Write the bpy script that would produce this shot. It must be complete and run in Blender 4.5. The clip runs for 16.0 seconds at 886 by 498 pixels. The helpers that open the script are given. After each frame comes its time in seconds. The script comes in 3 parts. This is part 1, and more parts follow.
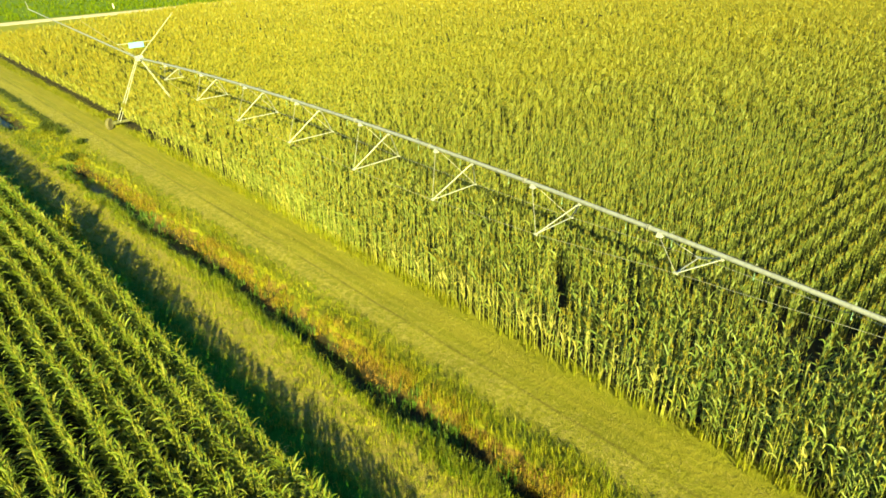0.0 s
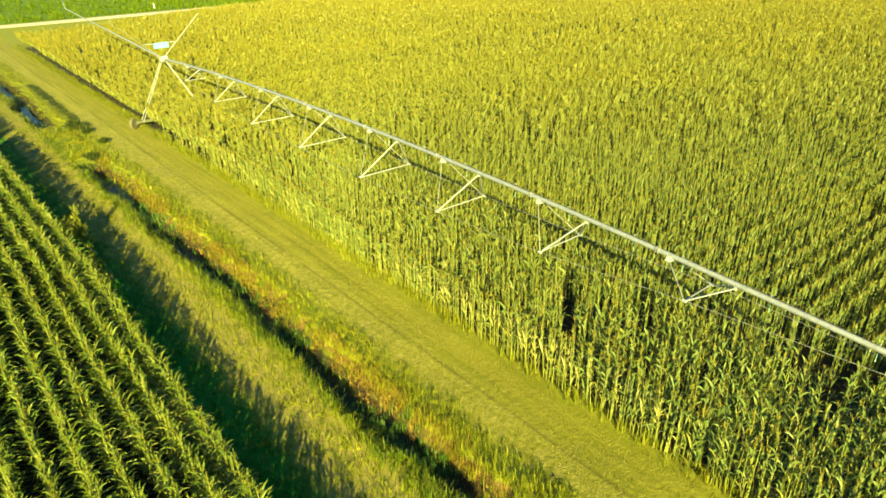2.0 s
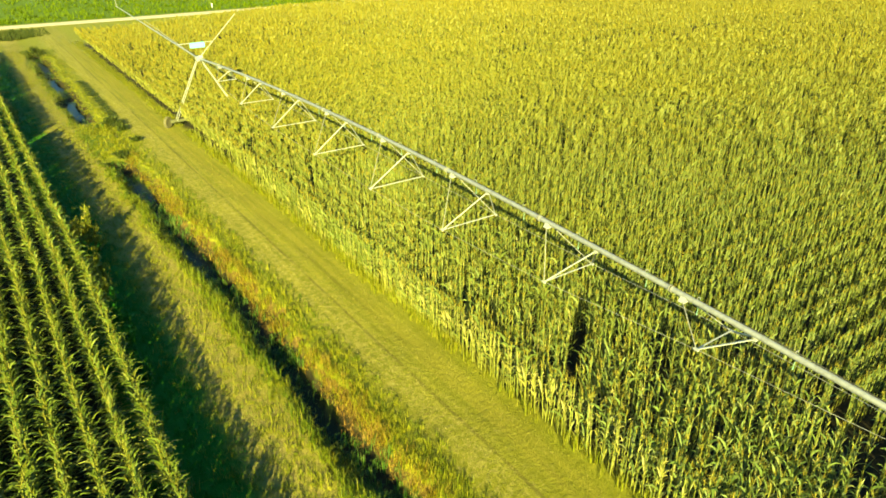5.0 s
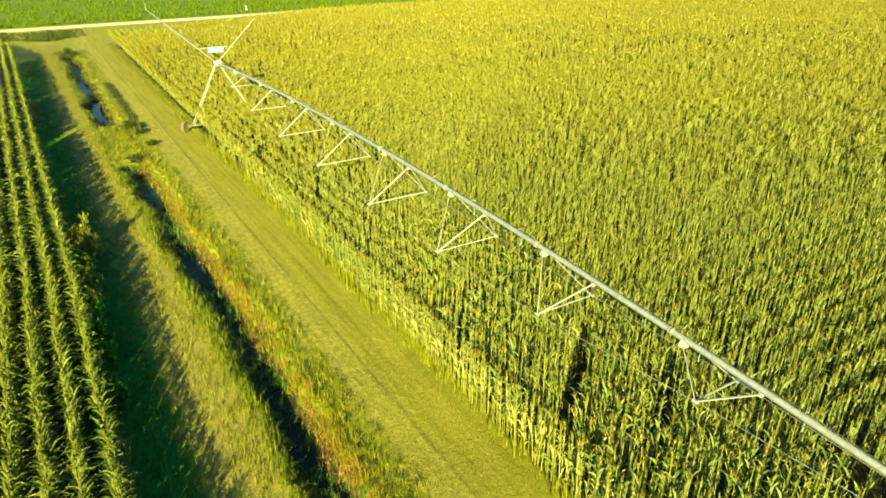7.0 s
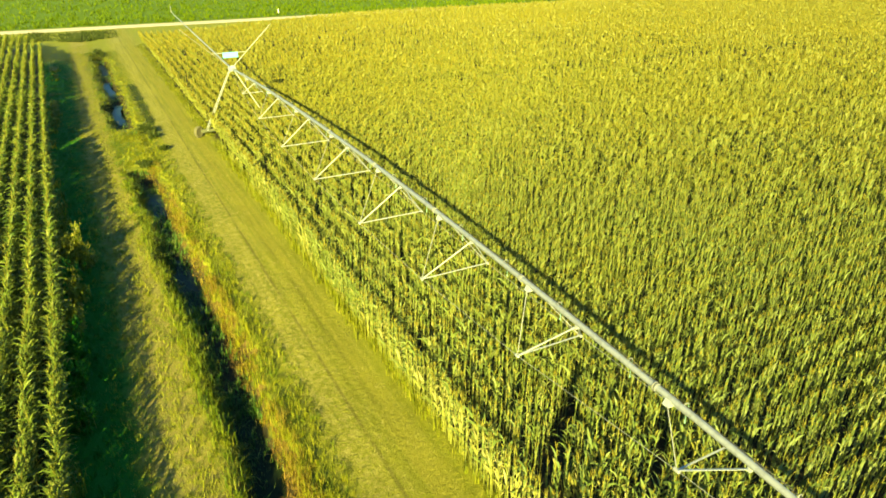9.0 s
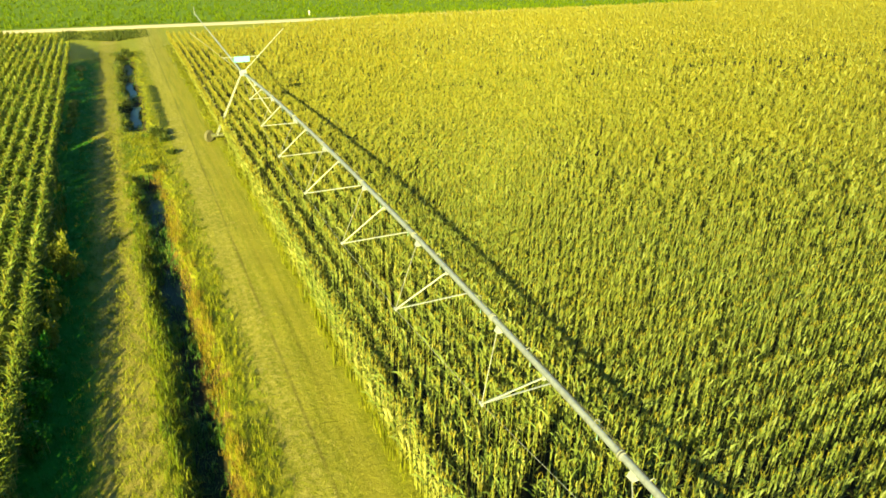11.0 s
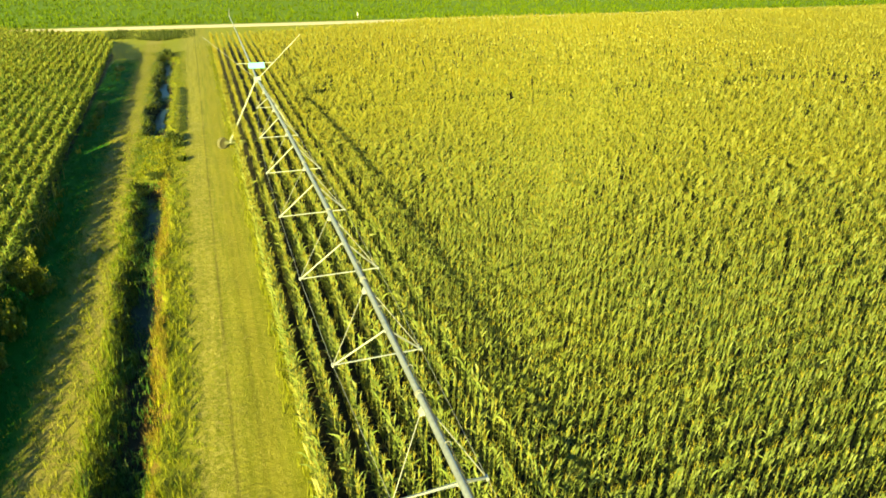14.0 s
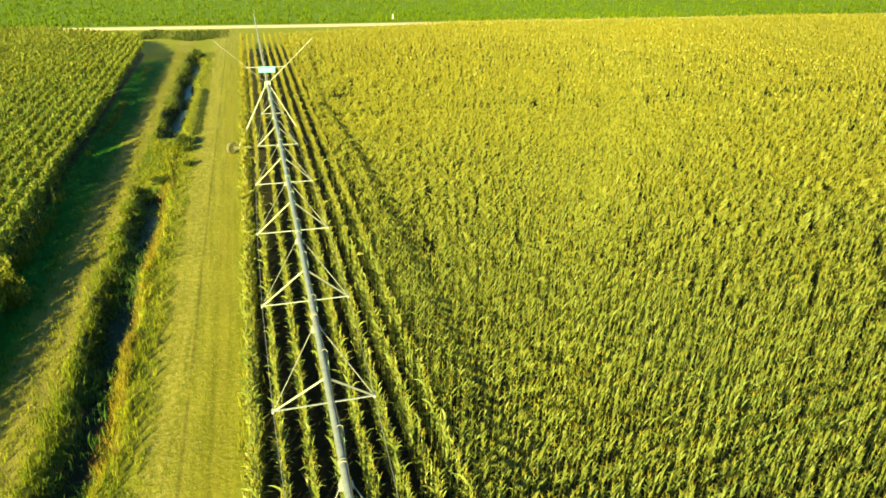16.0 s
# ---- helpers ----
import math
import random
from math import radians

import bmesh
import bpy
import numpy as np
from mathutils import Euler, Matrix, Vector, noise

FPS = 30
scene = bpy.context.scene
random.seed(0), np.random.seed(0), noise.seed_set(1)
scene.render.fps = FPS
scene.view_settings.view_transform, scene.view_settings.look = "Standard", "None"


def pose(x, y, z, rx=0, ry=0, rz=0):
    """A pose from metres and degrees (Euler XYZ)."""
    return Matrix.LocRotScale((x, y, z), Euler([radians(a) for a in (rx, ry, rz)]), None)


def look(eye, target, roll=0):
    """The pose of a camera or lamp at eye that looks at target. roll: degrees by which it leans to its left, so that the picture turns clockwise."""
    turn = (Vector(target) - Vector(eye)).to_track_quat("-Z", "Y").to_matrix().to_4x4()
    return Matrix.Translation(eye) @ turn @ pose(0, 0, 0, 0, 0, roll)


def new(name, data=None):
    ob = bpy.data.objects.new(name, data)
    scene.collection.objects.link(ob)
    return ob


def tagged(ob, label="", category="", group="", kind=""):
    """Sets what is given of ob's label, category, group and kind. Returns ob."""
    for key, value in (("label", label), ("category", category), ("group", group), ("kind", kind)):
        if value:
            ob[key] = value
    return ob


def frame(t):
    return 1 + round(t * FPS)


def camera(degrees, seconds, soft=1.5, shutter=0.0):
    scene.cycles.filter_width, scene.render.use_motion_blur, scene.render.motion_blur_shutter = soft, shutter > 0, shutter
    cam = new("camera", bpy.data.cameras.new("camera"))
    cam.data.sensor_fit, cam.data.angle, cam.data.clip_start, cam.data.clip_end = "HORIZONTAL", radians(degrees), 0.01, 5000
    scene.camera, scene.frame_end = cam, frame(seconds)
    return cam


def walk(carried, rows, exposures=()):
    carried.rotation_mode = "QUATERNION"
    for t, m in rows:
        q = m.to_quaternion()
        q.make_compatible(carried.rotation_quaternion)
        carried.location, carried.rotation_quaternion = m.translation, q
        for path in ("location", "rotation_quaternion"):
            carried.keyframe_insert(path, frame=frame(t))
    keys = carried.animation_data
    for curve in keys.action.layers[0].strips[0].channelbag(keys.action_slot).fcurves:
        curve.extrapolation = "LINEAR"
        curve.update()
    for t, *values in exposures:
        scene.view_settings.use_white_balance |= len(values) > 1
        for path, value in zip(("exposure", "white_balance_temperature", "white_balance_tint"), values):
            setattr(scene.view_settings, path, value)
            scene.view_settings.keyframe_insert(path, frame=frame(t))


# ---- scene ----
cam = camera(67.8, 16.0, soft=1.66)
PATH = [
    (0.0, (-1.198, -3.133, 14.285), (0.017, -1.821, 13.391), -0.89),
    (0.5, (-0.703, -3.100, 14.277), (0.493, -1.768, 13.386), -0.91),
    (1.0, (-0.258, -3.091, 14.263), (0.919, -1.742, 13.373), -0.89),
    (1.5, (0.157, -3.092, 14.242), (1.315, -1.725, 13.353), -0.84),
    (2.0, (0.559, -3.089, 14.217), (1.696, -1.704, 13.329), -0.78),
    (2.5, (0.958, -3.074, 14.190), (2.075, -1.672, 13.302), -0.72),
    (3.0, (1.363, -3.042, 14.162), (2.460, -1.624, 13.275), -0.66),
    (3.5, (1.780, -2.992, 14.135), (2.856, -1.557, 13.249), -0.61),
    (4.0, (2.210, -2.922, 14.110), (3.266, -1.472, 13.226), -0.57),
    (4.5, (2.656, -2.835, 14.090), (3.691, -1.369, 13.208), -0.53),
    (5.0, (3.118, -2.732, 14.076), (4.132, -1.250, 13.196), -0.49),
    (5.5, (3.595, -2.616, 14.068), (4.588, -1.118, 13.190), -0.45),
    (6.0, (4.085, -2.489, 14.068), (5.058, -0.977, 13.192), -0.41),
    (6.5, (4.587, -2.355, 14.075), (5.540, -0.828, 13.202), -0.35),
    (7.0, (5.100, -2.216, 14.090), (6.033, -0.675, 13.220), -0.29),
    (7.5, (5.623, -2.073, 14.112), (6.535, -0.519, 13.245), -0.21),
    (8.0, (6.154, -1.927, 14.142), (7.047, -0.360, 13.277), -0.12),
    (8.5, (6.694, -1.779, 14.177), (7.566, -0.199, 13.314), -0.01),
    (9.0, (7.243, -1.628, 14.218), (8.094, -0.035, 13.357), 0.10),
    (9.5, (7.801, -1.471, 14.262), (8.632, 0.133, 13.402), 0.22),
    (10.0, (8.370, -1.307, 14.308), (9.179, 0.308, 13.449), 0.34),
    (10.5, (8.952, -1.133, 14.354), (9.739, 0.494, 13.497), 0.46),
    (11.0, (9.547, -0.945, 14.399), (10.312, 0.693, 13.542), 0.57),
    (11.5, (10.158, -0.739, 14.441), (10.900, 0.910, 13.585), 0.66),
    (12.0, (10.786, -0.512, 14.479), (11.503, 1.147, 13.623), 0.74),
    (12.5, (11.431, -0.261, 14.511), (12.123, 1.409, 13.655), 0.79),
    (13.0, (12.092, 0.016, 14.536), (12.759, 1.696, 13.680), 0.82),
    (13.5, (12.767, 0.320, 14.554), (13.408, 2.010, 13.698), 0.83),
    (14.0, (13.453, 0.649, 14.565), (14.066, 2.349, 13.710), 0.83),
    (14.5, (14.141, 1.000, 14.570), (14.726, 2.710, 13.715), 0.83),
    (15.0, (14.822, 1.365, 14.572), (15.379, 3.085, 13.717), 0.84),
    (15.5, (15.481, 1.734, 14.572), (16.010, 3.464, 13.718), 0.89),
    (16.0, (16.100, 2.091, 14.575), (16.601, 3.829, 13.722), 1.02),
]
walk(cam, [(t, look(eye, target, roll)) for t, eye, target, roll in PATH], [(0.0, 2.56, 8050, -20), (9.0, 2.55, 8050, -20), (16.0, 2.48, 8050, -20)])

# ---- light ----
SUN_DIR = Vector((1.4, 2.45, -1.0)).normalized()      # the way the light goes
SUN_ELEV = math.asin(-SUN_DIR.z)
SUN_AZ = math.atan2(-SUN_DIR.x, -SUN_DIR.y)           # from +y towards +x
world = bpy.data.worlds.new("world")
scene.world = world
world.use_nodes = True
wn = world.node_tree
wn.nodes.clear()
sky = wn.nodes.new("ShaderNodeTexSky")
sky.sky_type, sky.sun_disc = "NISHITA", False
sky.air_density, sky.dust_density, sky.ozone_density = 1.0, 0.2, 8.0
sky.sun_elevation, sky.sun_rotation = SUN_ELEV, SUN_AZ
bg = wn.nodes.new("ShaderNodeBackground")
bg.inputs["Strength"].default_value = 0.055
wo = wn.nodes.new("ShaderNodeOutputWorld")
wn.links.new(sky.outputs[0], bg.inputs[0])
wn.links.new(bg.outputs[0], wo.inputs[0])
sun = new("sun", bpy.data.lights.new("sun", "SUN"))
sun.data.energy, sun.data.angle, sun.data.color = 5.0, radians(0.6), (1.0, 0.82, 0.37)
sun.matrix_world = Matrix.Translation((-30, -50, 60)) @ SUN_DIR.to_track_quat("-Z", "Y").to_matrix().to_4x4()


# ---- materials ----
class Nodes:
    """A small hand for node materials."""

    def __init__(self, name):
        self.mat = bpy.data.materials.new(name)
        self.mat.use_nodes = True
        self.t = self.mat.node_tree
        self.t.nodes.clear()
        self.out = self.t.nodes.new("ShaderNodeOutputMaterial")

    def node(self, kind, ins=(), **props):
        n = self.t.nodes.new(kind)
        for k, v in props.items():
            setattr(n, k, v)
        for k, v in dict(ins).items():
            if isinstance(v, bpy.types.NodeSocket):
                self.t.links.new(v, n.inputs[k])
            else:
                n.inputs[k].default_value = v
        return n

    def place(self):
        return self.node("ShaderNodeNewGeometry").outputs["Position"]

    def island(self):
        return self.node("ShaderNodeNewGeometry").outputs["Random Per Island"]

    def noise(self, scale, detail=4, rough=0.55, vec=None):
        return self.node("ShaderNodeTexNoise", {"Vector": vec or self.place(), "Scale": scale, "Detail": detail, "Roughness": rough}).outputs[0]

    def stretch(self, x, y, z):
        m = self.node("ShaderNodeMapping", {"Vector": self.place(), "Scale": (x, y, z)})
        return m.outputs[0]

    def ramp(self, fac, *stops):
        n = self.node("ShaderNodeValToRGB", {"Fac": fac})
        e = n.color_ramp.elements
        while len(e) < len(stops):
            e.new(0.5)
        for el, (p, c) in zip(e, stops):
            el.position, el.color = p, (*c, 1) if len(c) == 3 else c
        return n.outputs[0]

    def mix(self, fac, a, b):
        n = self.node("ShaderNodeMix", data_type="RGBA")
        for i, v in ((0, fac), (6, a), (7, b)):
            if isinstance(v, bpy.types.NodeSocket):
                self.t.links.new(v, n.inputs[i])
            else:
                n.inputs[i].default_value = v if i == 0 else (*v, 1)
        return n.outputs[2]

    def math(self, op, a, b=0.0, c=0.0):
        return self.node("ShaderNodeMath", {0: a, 1: b, 2: c}, operation=op).outputs[0]

    def smooth(self, v, lo, hi):
        n = self.node("ShaderNodeMapRange", {"Value": v, "From Min": lo, "From Max": hi}, interpolation_type="SMOOTHSTEP")
        return n.outputs[0]

    def finish(self, color, rough=0.6, metal=0.0, bump=None, strength=0.3, dist=0.02, spec=0.5, leaf=None):
        ins = {"Base Color": color if isinstance(color, bpy.types.NodeSocket) else (*color, 1), "Roughness": rough, "Metallic": metal, "Specular IOR Level": spec}
        p = self.node("ShaderNodeBsdfPrincipled", ins)
        if bump is not None:
            b = self.node("ShaderNodeBump", {"Height": bump, "Strength": strength, "Distance": dist})
            self.t.links.new(b.outputs[0], p.inputs["Normal"])
        res = p.outputs[0]
        if leaf is not None:
            share, tint = leaf
            tr = self.node("ShaderNodeBsdfTranslucent", {"Color": tint})
            res = self.node("ShaderNodeMixShader", {0: share, 1: res, 2: tr.outputs[0]}).outputs[0]
        self.t.links.new(res, self.out.inputs[0])
        return self.mat


def leaf_material(name, stops, patch=0.03, patch_tint=(0.2, 0.17, 0.02), amount=0.5, share=0.3, rough=0.58, grain=0.35, haze_tint=None):
    """A blade or leaf: each one its own tone, the stand in patches, light through it."""
    n = Nodes(name)
    col = n.ramp(n.island(), *stops)
    big = n.smooth(n.noise(patch, 3), 0.42, 0.68)
    col = n.mix(n.math("MULTIPLY", big, amount), col, patch_tint)
    # Warm haze of distance, put into the leaf colour by place.
    if haze_tint is not None:
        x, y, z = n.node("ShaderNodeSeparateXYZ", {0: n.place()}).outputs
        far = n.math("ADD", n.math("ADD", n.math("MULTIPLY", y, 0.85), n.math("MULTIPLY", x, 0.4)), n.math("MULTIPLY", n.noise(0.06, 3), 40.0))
        col = n.mix(n.math("MULTIPLY", n.smooth(far, 12.0, 85.0), 0.68), col, haze_tint)
    fine = n.noise(9.0, 3)
    col = n.mix(n.math("MULTIPLY", n.smooth(fine, 0.35, 0.75), grain), col, tuple(c * 0.55 for c in stops[0][1]))
    return n.finish(col, rough=rough, spec=0.22, leaf=(share, col))


M_LEAF = leaf_material("corn_leaf", [(0.0, (0.063, 0.104, 0.03)), (0.45, (0.101, 0.15, 0.046)), (0.85, (0.136, 0.176, 0.062)), (1.0, (0.188, 0.205, 0.095))], 0.045, (0.17, 0.175, 0.03), 0.45, 0.25, haze_tint=(0.184, 0.173, 0.022))
M_LEAF_PALE = leaf_material("pale_corn_leaf", [(0.0, (0.074, 0.12, 0.032)), (0.45, (0.116, 0.172, 0.05)), (0.85, (0.158, 0.202, 0.07)), (1.0, (0.215, 0.232, 0.105))], 0.3, (0.175, 0.195, 0.055), 0.35, 0.26, haze_tint=(0.184, 0.173, 0.022))
M_LEAF_DARK = leaf_material("deep_green_corn_leaf", [(0.0, (0.045, 0.082, 0.01)), (0.45, (0.08, 0.122, 0.017)), (0.85, (0.125, 0.157, 0.026)), (1.0, (0.19, 0.2, 0.055))], 0.06, (0.112, 0.132, 0.014), 0.5, 0.22)
M_TASSEL = leaf_material("corn_tassel", [(0.0, (0.168, 0.145, 0.02)), (0.6, (0.2, 0.173, 0.024)), (1.0, (0.25, 0.21, 0.036))], 0.045, (0.225, 0.187, 0.022), 0.4, 0.22, 0.6, 0.12)
M_TASSEL_DARK = leaf_material("green_corn_tassel", [(0.0, (0.1, 0.105, 0.012)), (0.6, (0.15, 0.148, 0.02)), (1.0, (0.22, 0.2, 0.036))], 0.06, (0.15, 0.145, 0.018), 0.4, 0.22, 0.6)
M_DRY = leaf_material("dry_corn_leaf", [(0.0, (0.16, 0.17, 0.03)), (0.6, (0.24, 0.235, 0.06)), (1.0, (0.36, 0.33, 0.13))], 0.3, (0.28, 0.26, 0.06), 0.4, 0.3, 0.6)
M_STALK = leaf_material("corn_stalk", [(0.0, (0.1, 0.13, 0.02)), (1.0, (0.21, 0.21, 0.05))], 0.3, (0.15, 0.14, 0.03), 0.4, 0.05, 0.6)
M_GRASS = leaf_material("grass_blade", [(0.0, (0.106, 0.137, 0.009)), (0.6, (0.188, 0.197, 0.016)), (1.0, (0.29, 0.272, 0.038))], 0.35, (0.222, 0.214, 0.02), 0.6, 0.3, 0.6)
M_STRIP = leaf_material("strip_grass_blade", [(0.0, (0.092, 0.122, 0.012)), (0.6, (0.16, 0.172, 0.023)), (1.0, (0.265, 0.246, 0.058))], 0.6, (0.19, 0.18, 0.032), 0.65, 0.3, 0.65)
# Brighter copy of the weed leaf, sunlight put into the colour.
M_EDGE = leaf_material("sunlit_weed_leaf", [(0.0, (0.11, 0.14, 0.014)), (0.6, (0.185, 0.198, 0.02)), (1.0, (0.29, 0.27, 0.05))], 0.5, (0.19, 0.195, 0.018), 0.4, 0.35, 0.5)
M_THATCH = leaf_material("mown_grass_blade", [(0.0, (0.105, 0.115, 0.01)), (0.6, (0.17, 0.165, 0.018)), (1.0, (0.28, 0.25, 0.07))], 1.6, (0.24, 0.22, 0.065), 0.6, 0.25, 0.7)
M_LUSH = leaf_material("ditch_grass_blade", [(0.0, (0.05, 0.092, 0.007)), (0.6, (0.11, 0.15, 0.011)), (1.0, (0.21, 0.21, 0.03))], 0.5, (0.16, 0.17, 0.016), 0.55, 0.3, 0.55)
# Deep green with the shade of the corn edge put into it.
M_SHADE_GREEN = leaf_material("shade_green_blade", [(0.0, (0.012, 0.085, 0.007)), (0.6, (0.026, 0.13, 0.01)), (1.0, (0.065, 0.165, 0.017))], 0.5, (0.035, 0.135, 0.01), 0.5, 0.3, 0.55)
# Shade among the leaves is put into this dark leaf colour.
M_BUSH = leaf_material("shade_dark_leaf", [(0.0, (0.018, 0.032, 0.006)), (0.6, (0.034, 0.052, 0.008)), (1.0, (0.08, 0.09, 0.015))], 0.5, (0.04, 0.05, 0.01), 0.5, 0.2, 0.6)
M_RUST = leaf_material("dry_grass_blade", [(0.0, (0.135, 0.1, 0.014)), (0.6, (0.215, 0.158, 0.022)), (1.0, (0.3, 0.235, 0.048))], 0.45, (0.2, 0.17, 0.018), 0.5, 0.3, 0.6)
M_DITCH = leaf_material("ditch_weed_leaf", [(0.0, (0.03, 0.09, 0.014)), (0.6, (0.06, 0.14, 0.022)), (1.0, (0.2, 0.22, 0.07))], 0.5, (0.07, 0.12, 0.016), 0.5, 0.3, 0.5)
M_CRUMB = leaf_material("dead_root", [(0.0, (0.05, 0.03, 0.01)), (0.6, (0.13, 0.08, 0.022)), (1.0, (0.24, 0.16, 0.05))], 0.8, (0.17, 0.1, 0.03), 0.5, 0.1, 0.8)
M_FAR = leaf_material("far_crop_leaf", [(0.0, (0.045, 0.092, 0.003)), (0.6, (0.085, 0.132, 0.004)), (1.0, (0.125, 0.158, 0.006))], 0.02, (0.095, 0.14, 0.008), 0.5, 0.3, 0.7)
M_STRAW = leaf_material("cut_straw", [(0.0, (0.22, 0.19, 0.06)), (0.6, (0.32, 0.275, 0.105)), (1.0, (0.42, 0.365, 0.165))], 0.8, (0.26, 0.23, 0.07), 0.4, 0.1, 0.7)


def ground_material():
    n = Nodes("field_ground")
    xyz = n.node("ShaderNodeSeparateXYZ", {0: n.place()})
    x, y, z = xyz.outputs
    wob = n.math("MULTIPLY", n.math("SUBTRACT", n.noise(0.8, 4), 0.5), 1.2)
    shear = n.math("MULTIPLY", n.math("MINIMUM", n.math("MAXIMUM", n.math("SUBTRACT", y, 22.0), 0.0), 28.0), 0.016)
    fade = n.node("ShaderNodeMapRange", {"Value": x, "From Min": 10.5, "From Max": 14.5, "To Min": 1.0, "To Max": 0.0}).outputs[0]
    xs = n.math("ADD", n.math("ADD", x, n.math("MULTIPLY", shear, fade)), wob)
    grain = n.noise(26.0, 5, 0.7)
    tuft = n.noise(5.0, 4, 0.65)
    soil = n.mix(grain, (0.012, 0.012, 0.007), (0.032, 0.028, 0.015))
    grass = n.mix(n.smooth(tuft, 0.3, 0.7), (0.088, 0.112, 0.009), (0.17, 0.174, 0.017))
    grass = n.mix(n.math("MULTIPLY", grain, 0.5), grass, (0.2, 0.19, 0.035))
    # Shade beside the left corn, put into the ground as deep green.
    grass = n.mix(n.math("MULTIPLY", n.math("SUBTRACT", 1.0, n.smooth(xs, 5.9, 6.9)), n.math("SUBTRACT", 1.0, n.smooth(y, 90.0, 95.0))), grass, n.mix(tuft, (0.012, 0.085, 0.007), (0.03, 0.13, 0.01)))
    # the strip along the ditch has been cut and bleached
    bleach = n.math("MULTIPLY", n.smooth(xs, 6.2, 7.0), n.math("SUBTRACT", 1.0, n.smooth(xs, 8.3, 8.9)))
    grass = n.mix(n.math("MULTIPLY", bleach, n.smooth(n.noise(3.4, 4, 0.65), 0.3, 0.62)), grass, n.mix(grain, (0.15, 0.13, 0.03), (0.26, 0.215, 0.075)))
    # the mown track: drier, with streaks along it
    along = n.noise(1.0, 5, 0.6, n.stretch(3.2, 0.12, 1.0))
    thatch = n.mix(n.smooth(along, 0.35, 0.65), (0.116, 0.121, 0.012), (0.186, 0.176, 0.028))
    thatch = n.mix(n.math("MULTIPLY", n.smooth(n.noise(4.2, 4, 0.6), 0.5, 0.62), 0.45), thatch, (0.095, 0.11, 0.011))
    blot = n.math("MULTIPLY", n.smooth(n.noise(3.4, 5, 0.7), 0.48, 0.6), n.math("SUBTRACT", 1.0, n.math("MULTIPLY", n.smooth(x, 12.5, 13.3), 0.75)))
    thatch = n.mix(n.math("MULTIPLY", n.math("MAXIMUM", n.smooth(grain, 0.5, 0.7), blot), 0.6), thatch, (0.29, 0.255, 0.08))
    # Light falling off at the lane's near end, put into the thatch colour.
    thatch = n.mix(n.math("MULTIPLY", n.math("SUBTRACT", 1.0, n.smooth(n.math("ADD", y, n.math("MULTIPLY", wob, 6.0)), 8.0, 22.0)), 0.45), thatch, n.mix(tuft, (0.08, 0.089, 0.009), (0.14, 0.13, 0.017)))
    on_track = n.math("MULTIPLY", n.smooth(xs, 10.9, 12.0), n.math("SUBTRACT", 1.0, n.smooth(xs, 14.2, 15.4)))
    col = n.mix(on_track, grass, thatch)
    # bare wheel line on the track
    line = n.math("ABSOLUTE", n.math("SUBTRACT", x, 12.8))
    col = n.mix(n.math("MULTIPLY", n.math("SUBTRACT", 1.0, n.smooth(line, 0.02, 0.1)), n.math("MULTIPLY", n.smooth(n.noise(0.9, 3), 0.2, 0.6), 0.6)), col, (0.07, 0.064, 0.016))
    rut = n.math("ABSOLUTE", n.math("SUBTRACT", n.math("ADD", x, n.math("MULTIPLY", wob, 0.06)), 13.62))
    col = n.mix(n.math("MULTIPLY", n.math("SUBTRACT", 1.0, n.smooth(rut, 0.02, 0.12)), n.math("MULTIPLY", n.smooth(n.noise(0.7, 3), 0.35, 0.65), 0.5)), col, (0.085, 0.082, 0.014))
    band = n.math("MULTIPLY", n.smooth(x, 11.75, 11.95), n.math("SUBTRACT", 1.0, n.smooth(x, 12.45, 12.75)))
    col = n.mix(n.math("MULTIPLY", band, n.math("MULTIPLY", n.smooth(n.noise(7.0, 4, 0.6), 0.5, 0.62), 0.25)), col, (0.3, 0.255, 0.1))
    drawn = n.math("ADD", n.math("ADD", x, n.math("MULTIPLY", n.math("MAXIMUM", n.math("SUBTRACT", y, 25.0), 0.0), 0.02)), n.math("MULTIPLY", wob, 0.3))
    worn = n.math("MULTIPLY", n.smooth(x, 13.3, 13.6), n.math("SUBTRACT", 1.0, n.smooth(x, 13.95, 14.3)))
    col = n.mix(n.math("MULTIPLY", worn, n.math("MULTIPLY", n.smooth(along, 0.3, 0.6), 0.6)), col, (0.172, 0.157, 0.025))
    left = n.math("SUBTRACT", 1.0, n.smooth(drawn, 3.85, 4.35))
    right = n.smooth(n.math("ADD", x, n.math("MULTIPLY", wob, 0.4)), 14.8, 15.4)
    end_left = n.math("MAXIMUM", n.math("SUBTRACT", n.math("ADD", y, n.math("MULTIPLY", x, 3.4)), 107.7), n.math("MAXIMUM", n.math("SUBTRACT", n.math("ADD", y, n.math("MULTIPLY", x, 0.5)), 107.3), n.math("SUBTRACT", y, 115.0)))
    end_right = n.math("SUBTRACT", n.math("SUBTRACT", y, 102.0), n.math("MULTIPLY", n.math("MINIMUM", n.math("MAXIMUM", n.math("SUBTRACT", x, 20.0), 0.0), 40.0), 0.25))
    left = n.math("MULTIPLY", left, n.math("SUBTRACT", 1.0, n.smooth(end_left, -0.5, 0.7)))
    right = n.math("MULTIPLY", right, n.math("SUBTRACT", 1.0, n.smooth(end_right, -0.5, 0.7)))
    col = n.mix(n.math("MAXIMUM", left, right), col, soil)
    # far land, in crop
    crop = n.mix(n.noise(0.4, 5, 0.7), (0.055, 0.1, 0.004), (0.09, 0.135, 0.006))
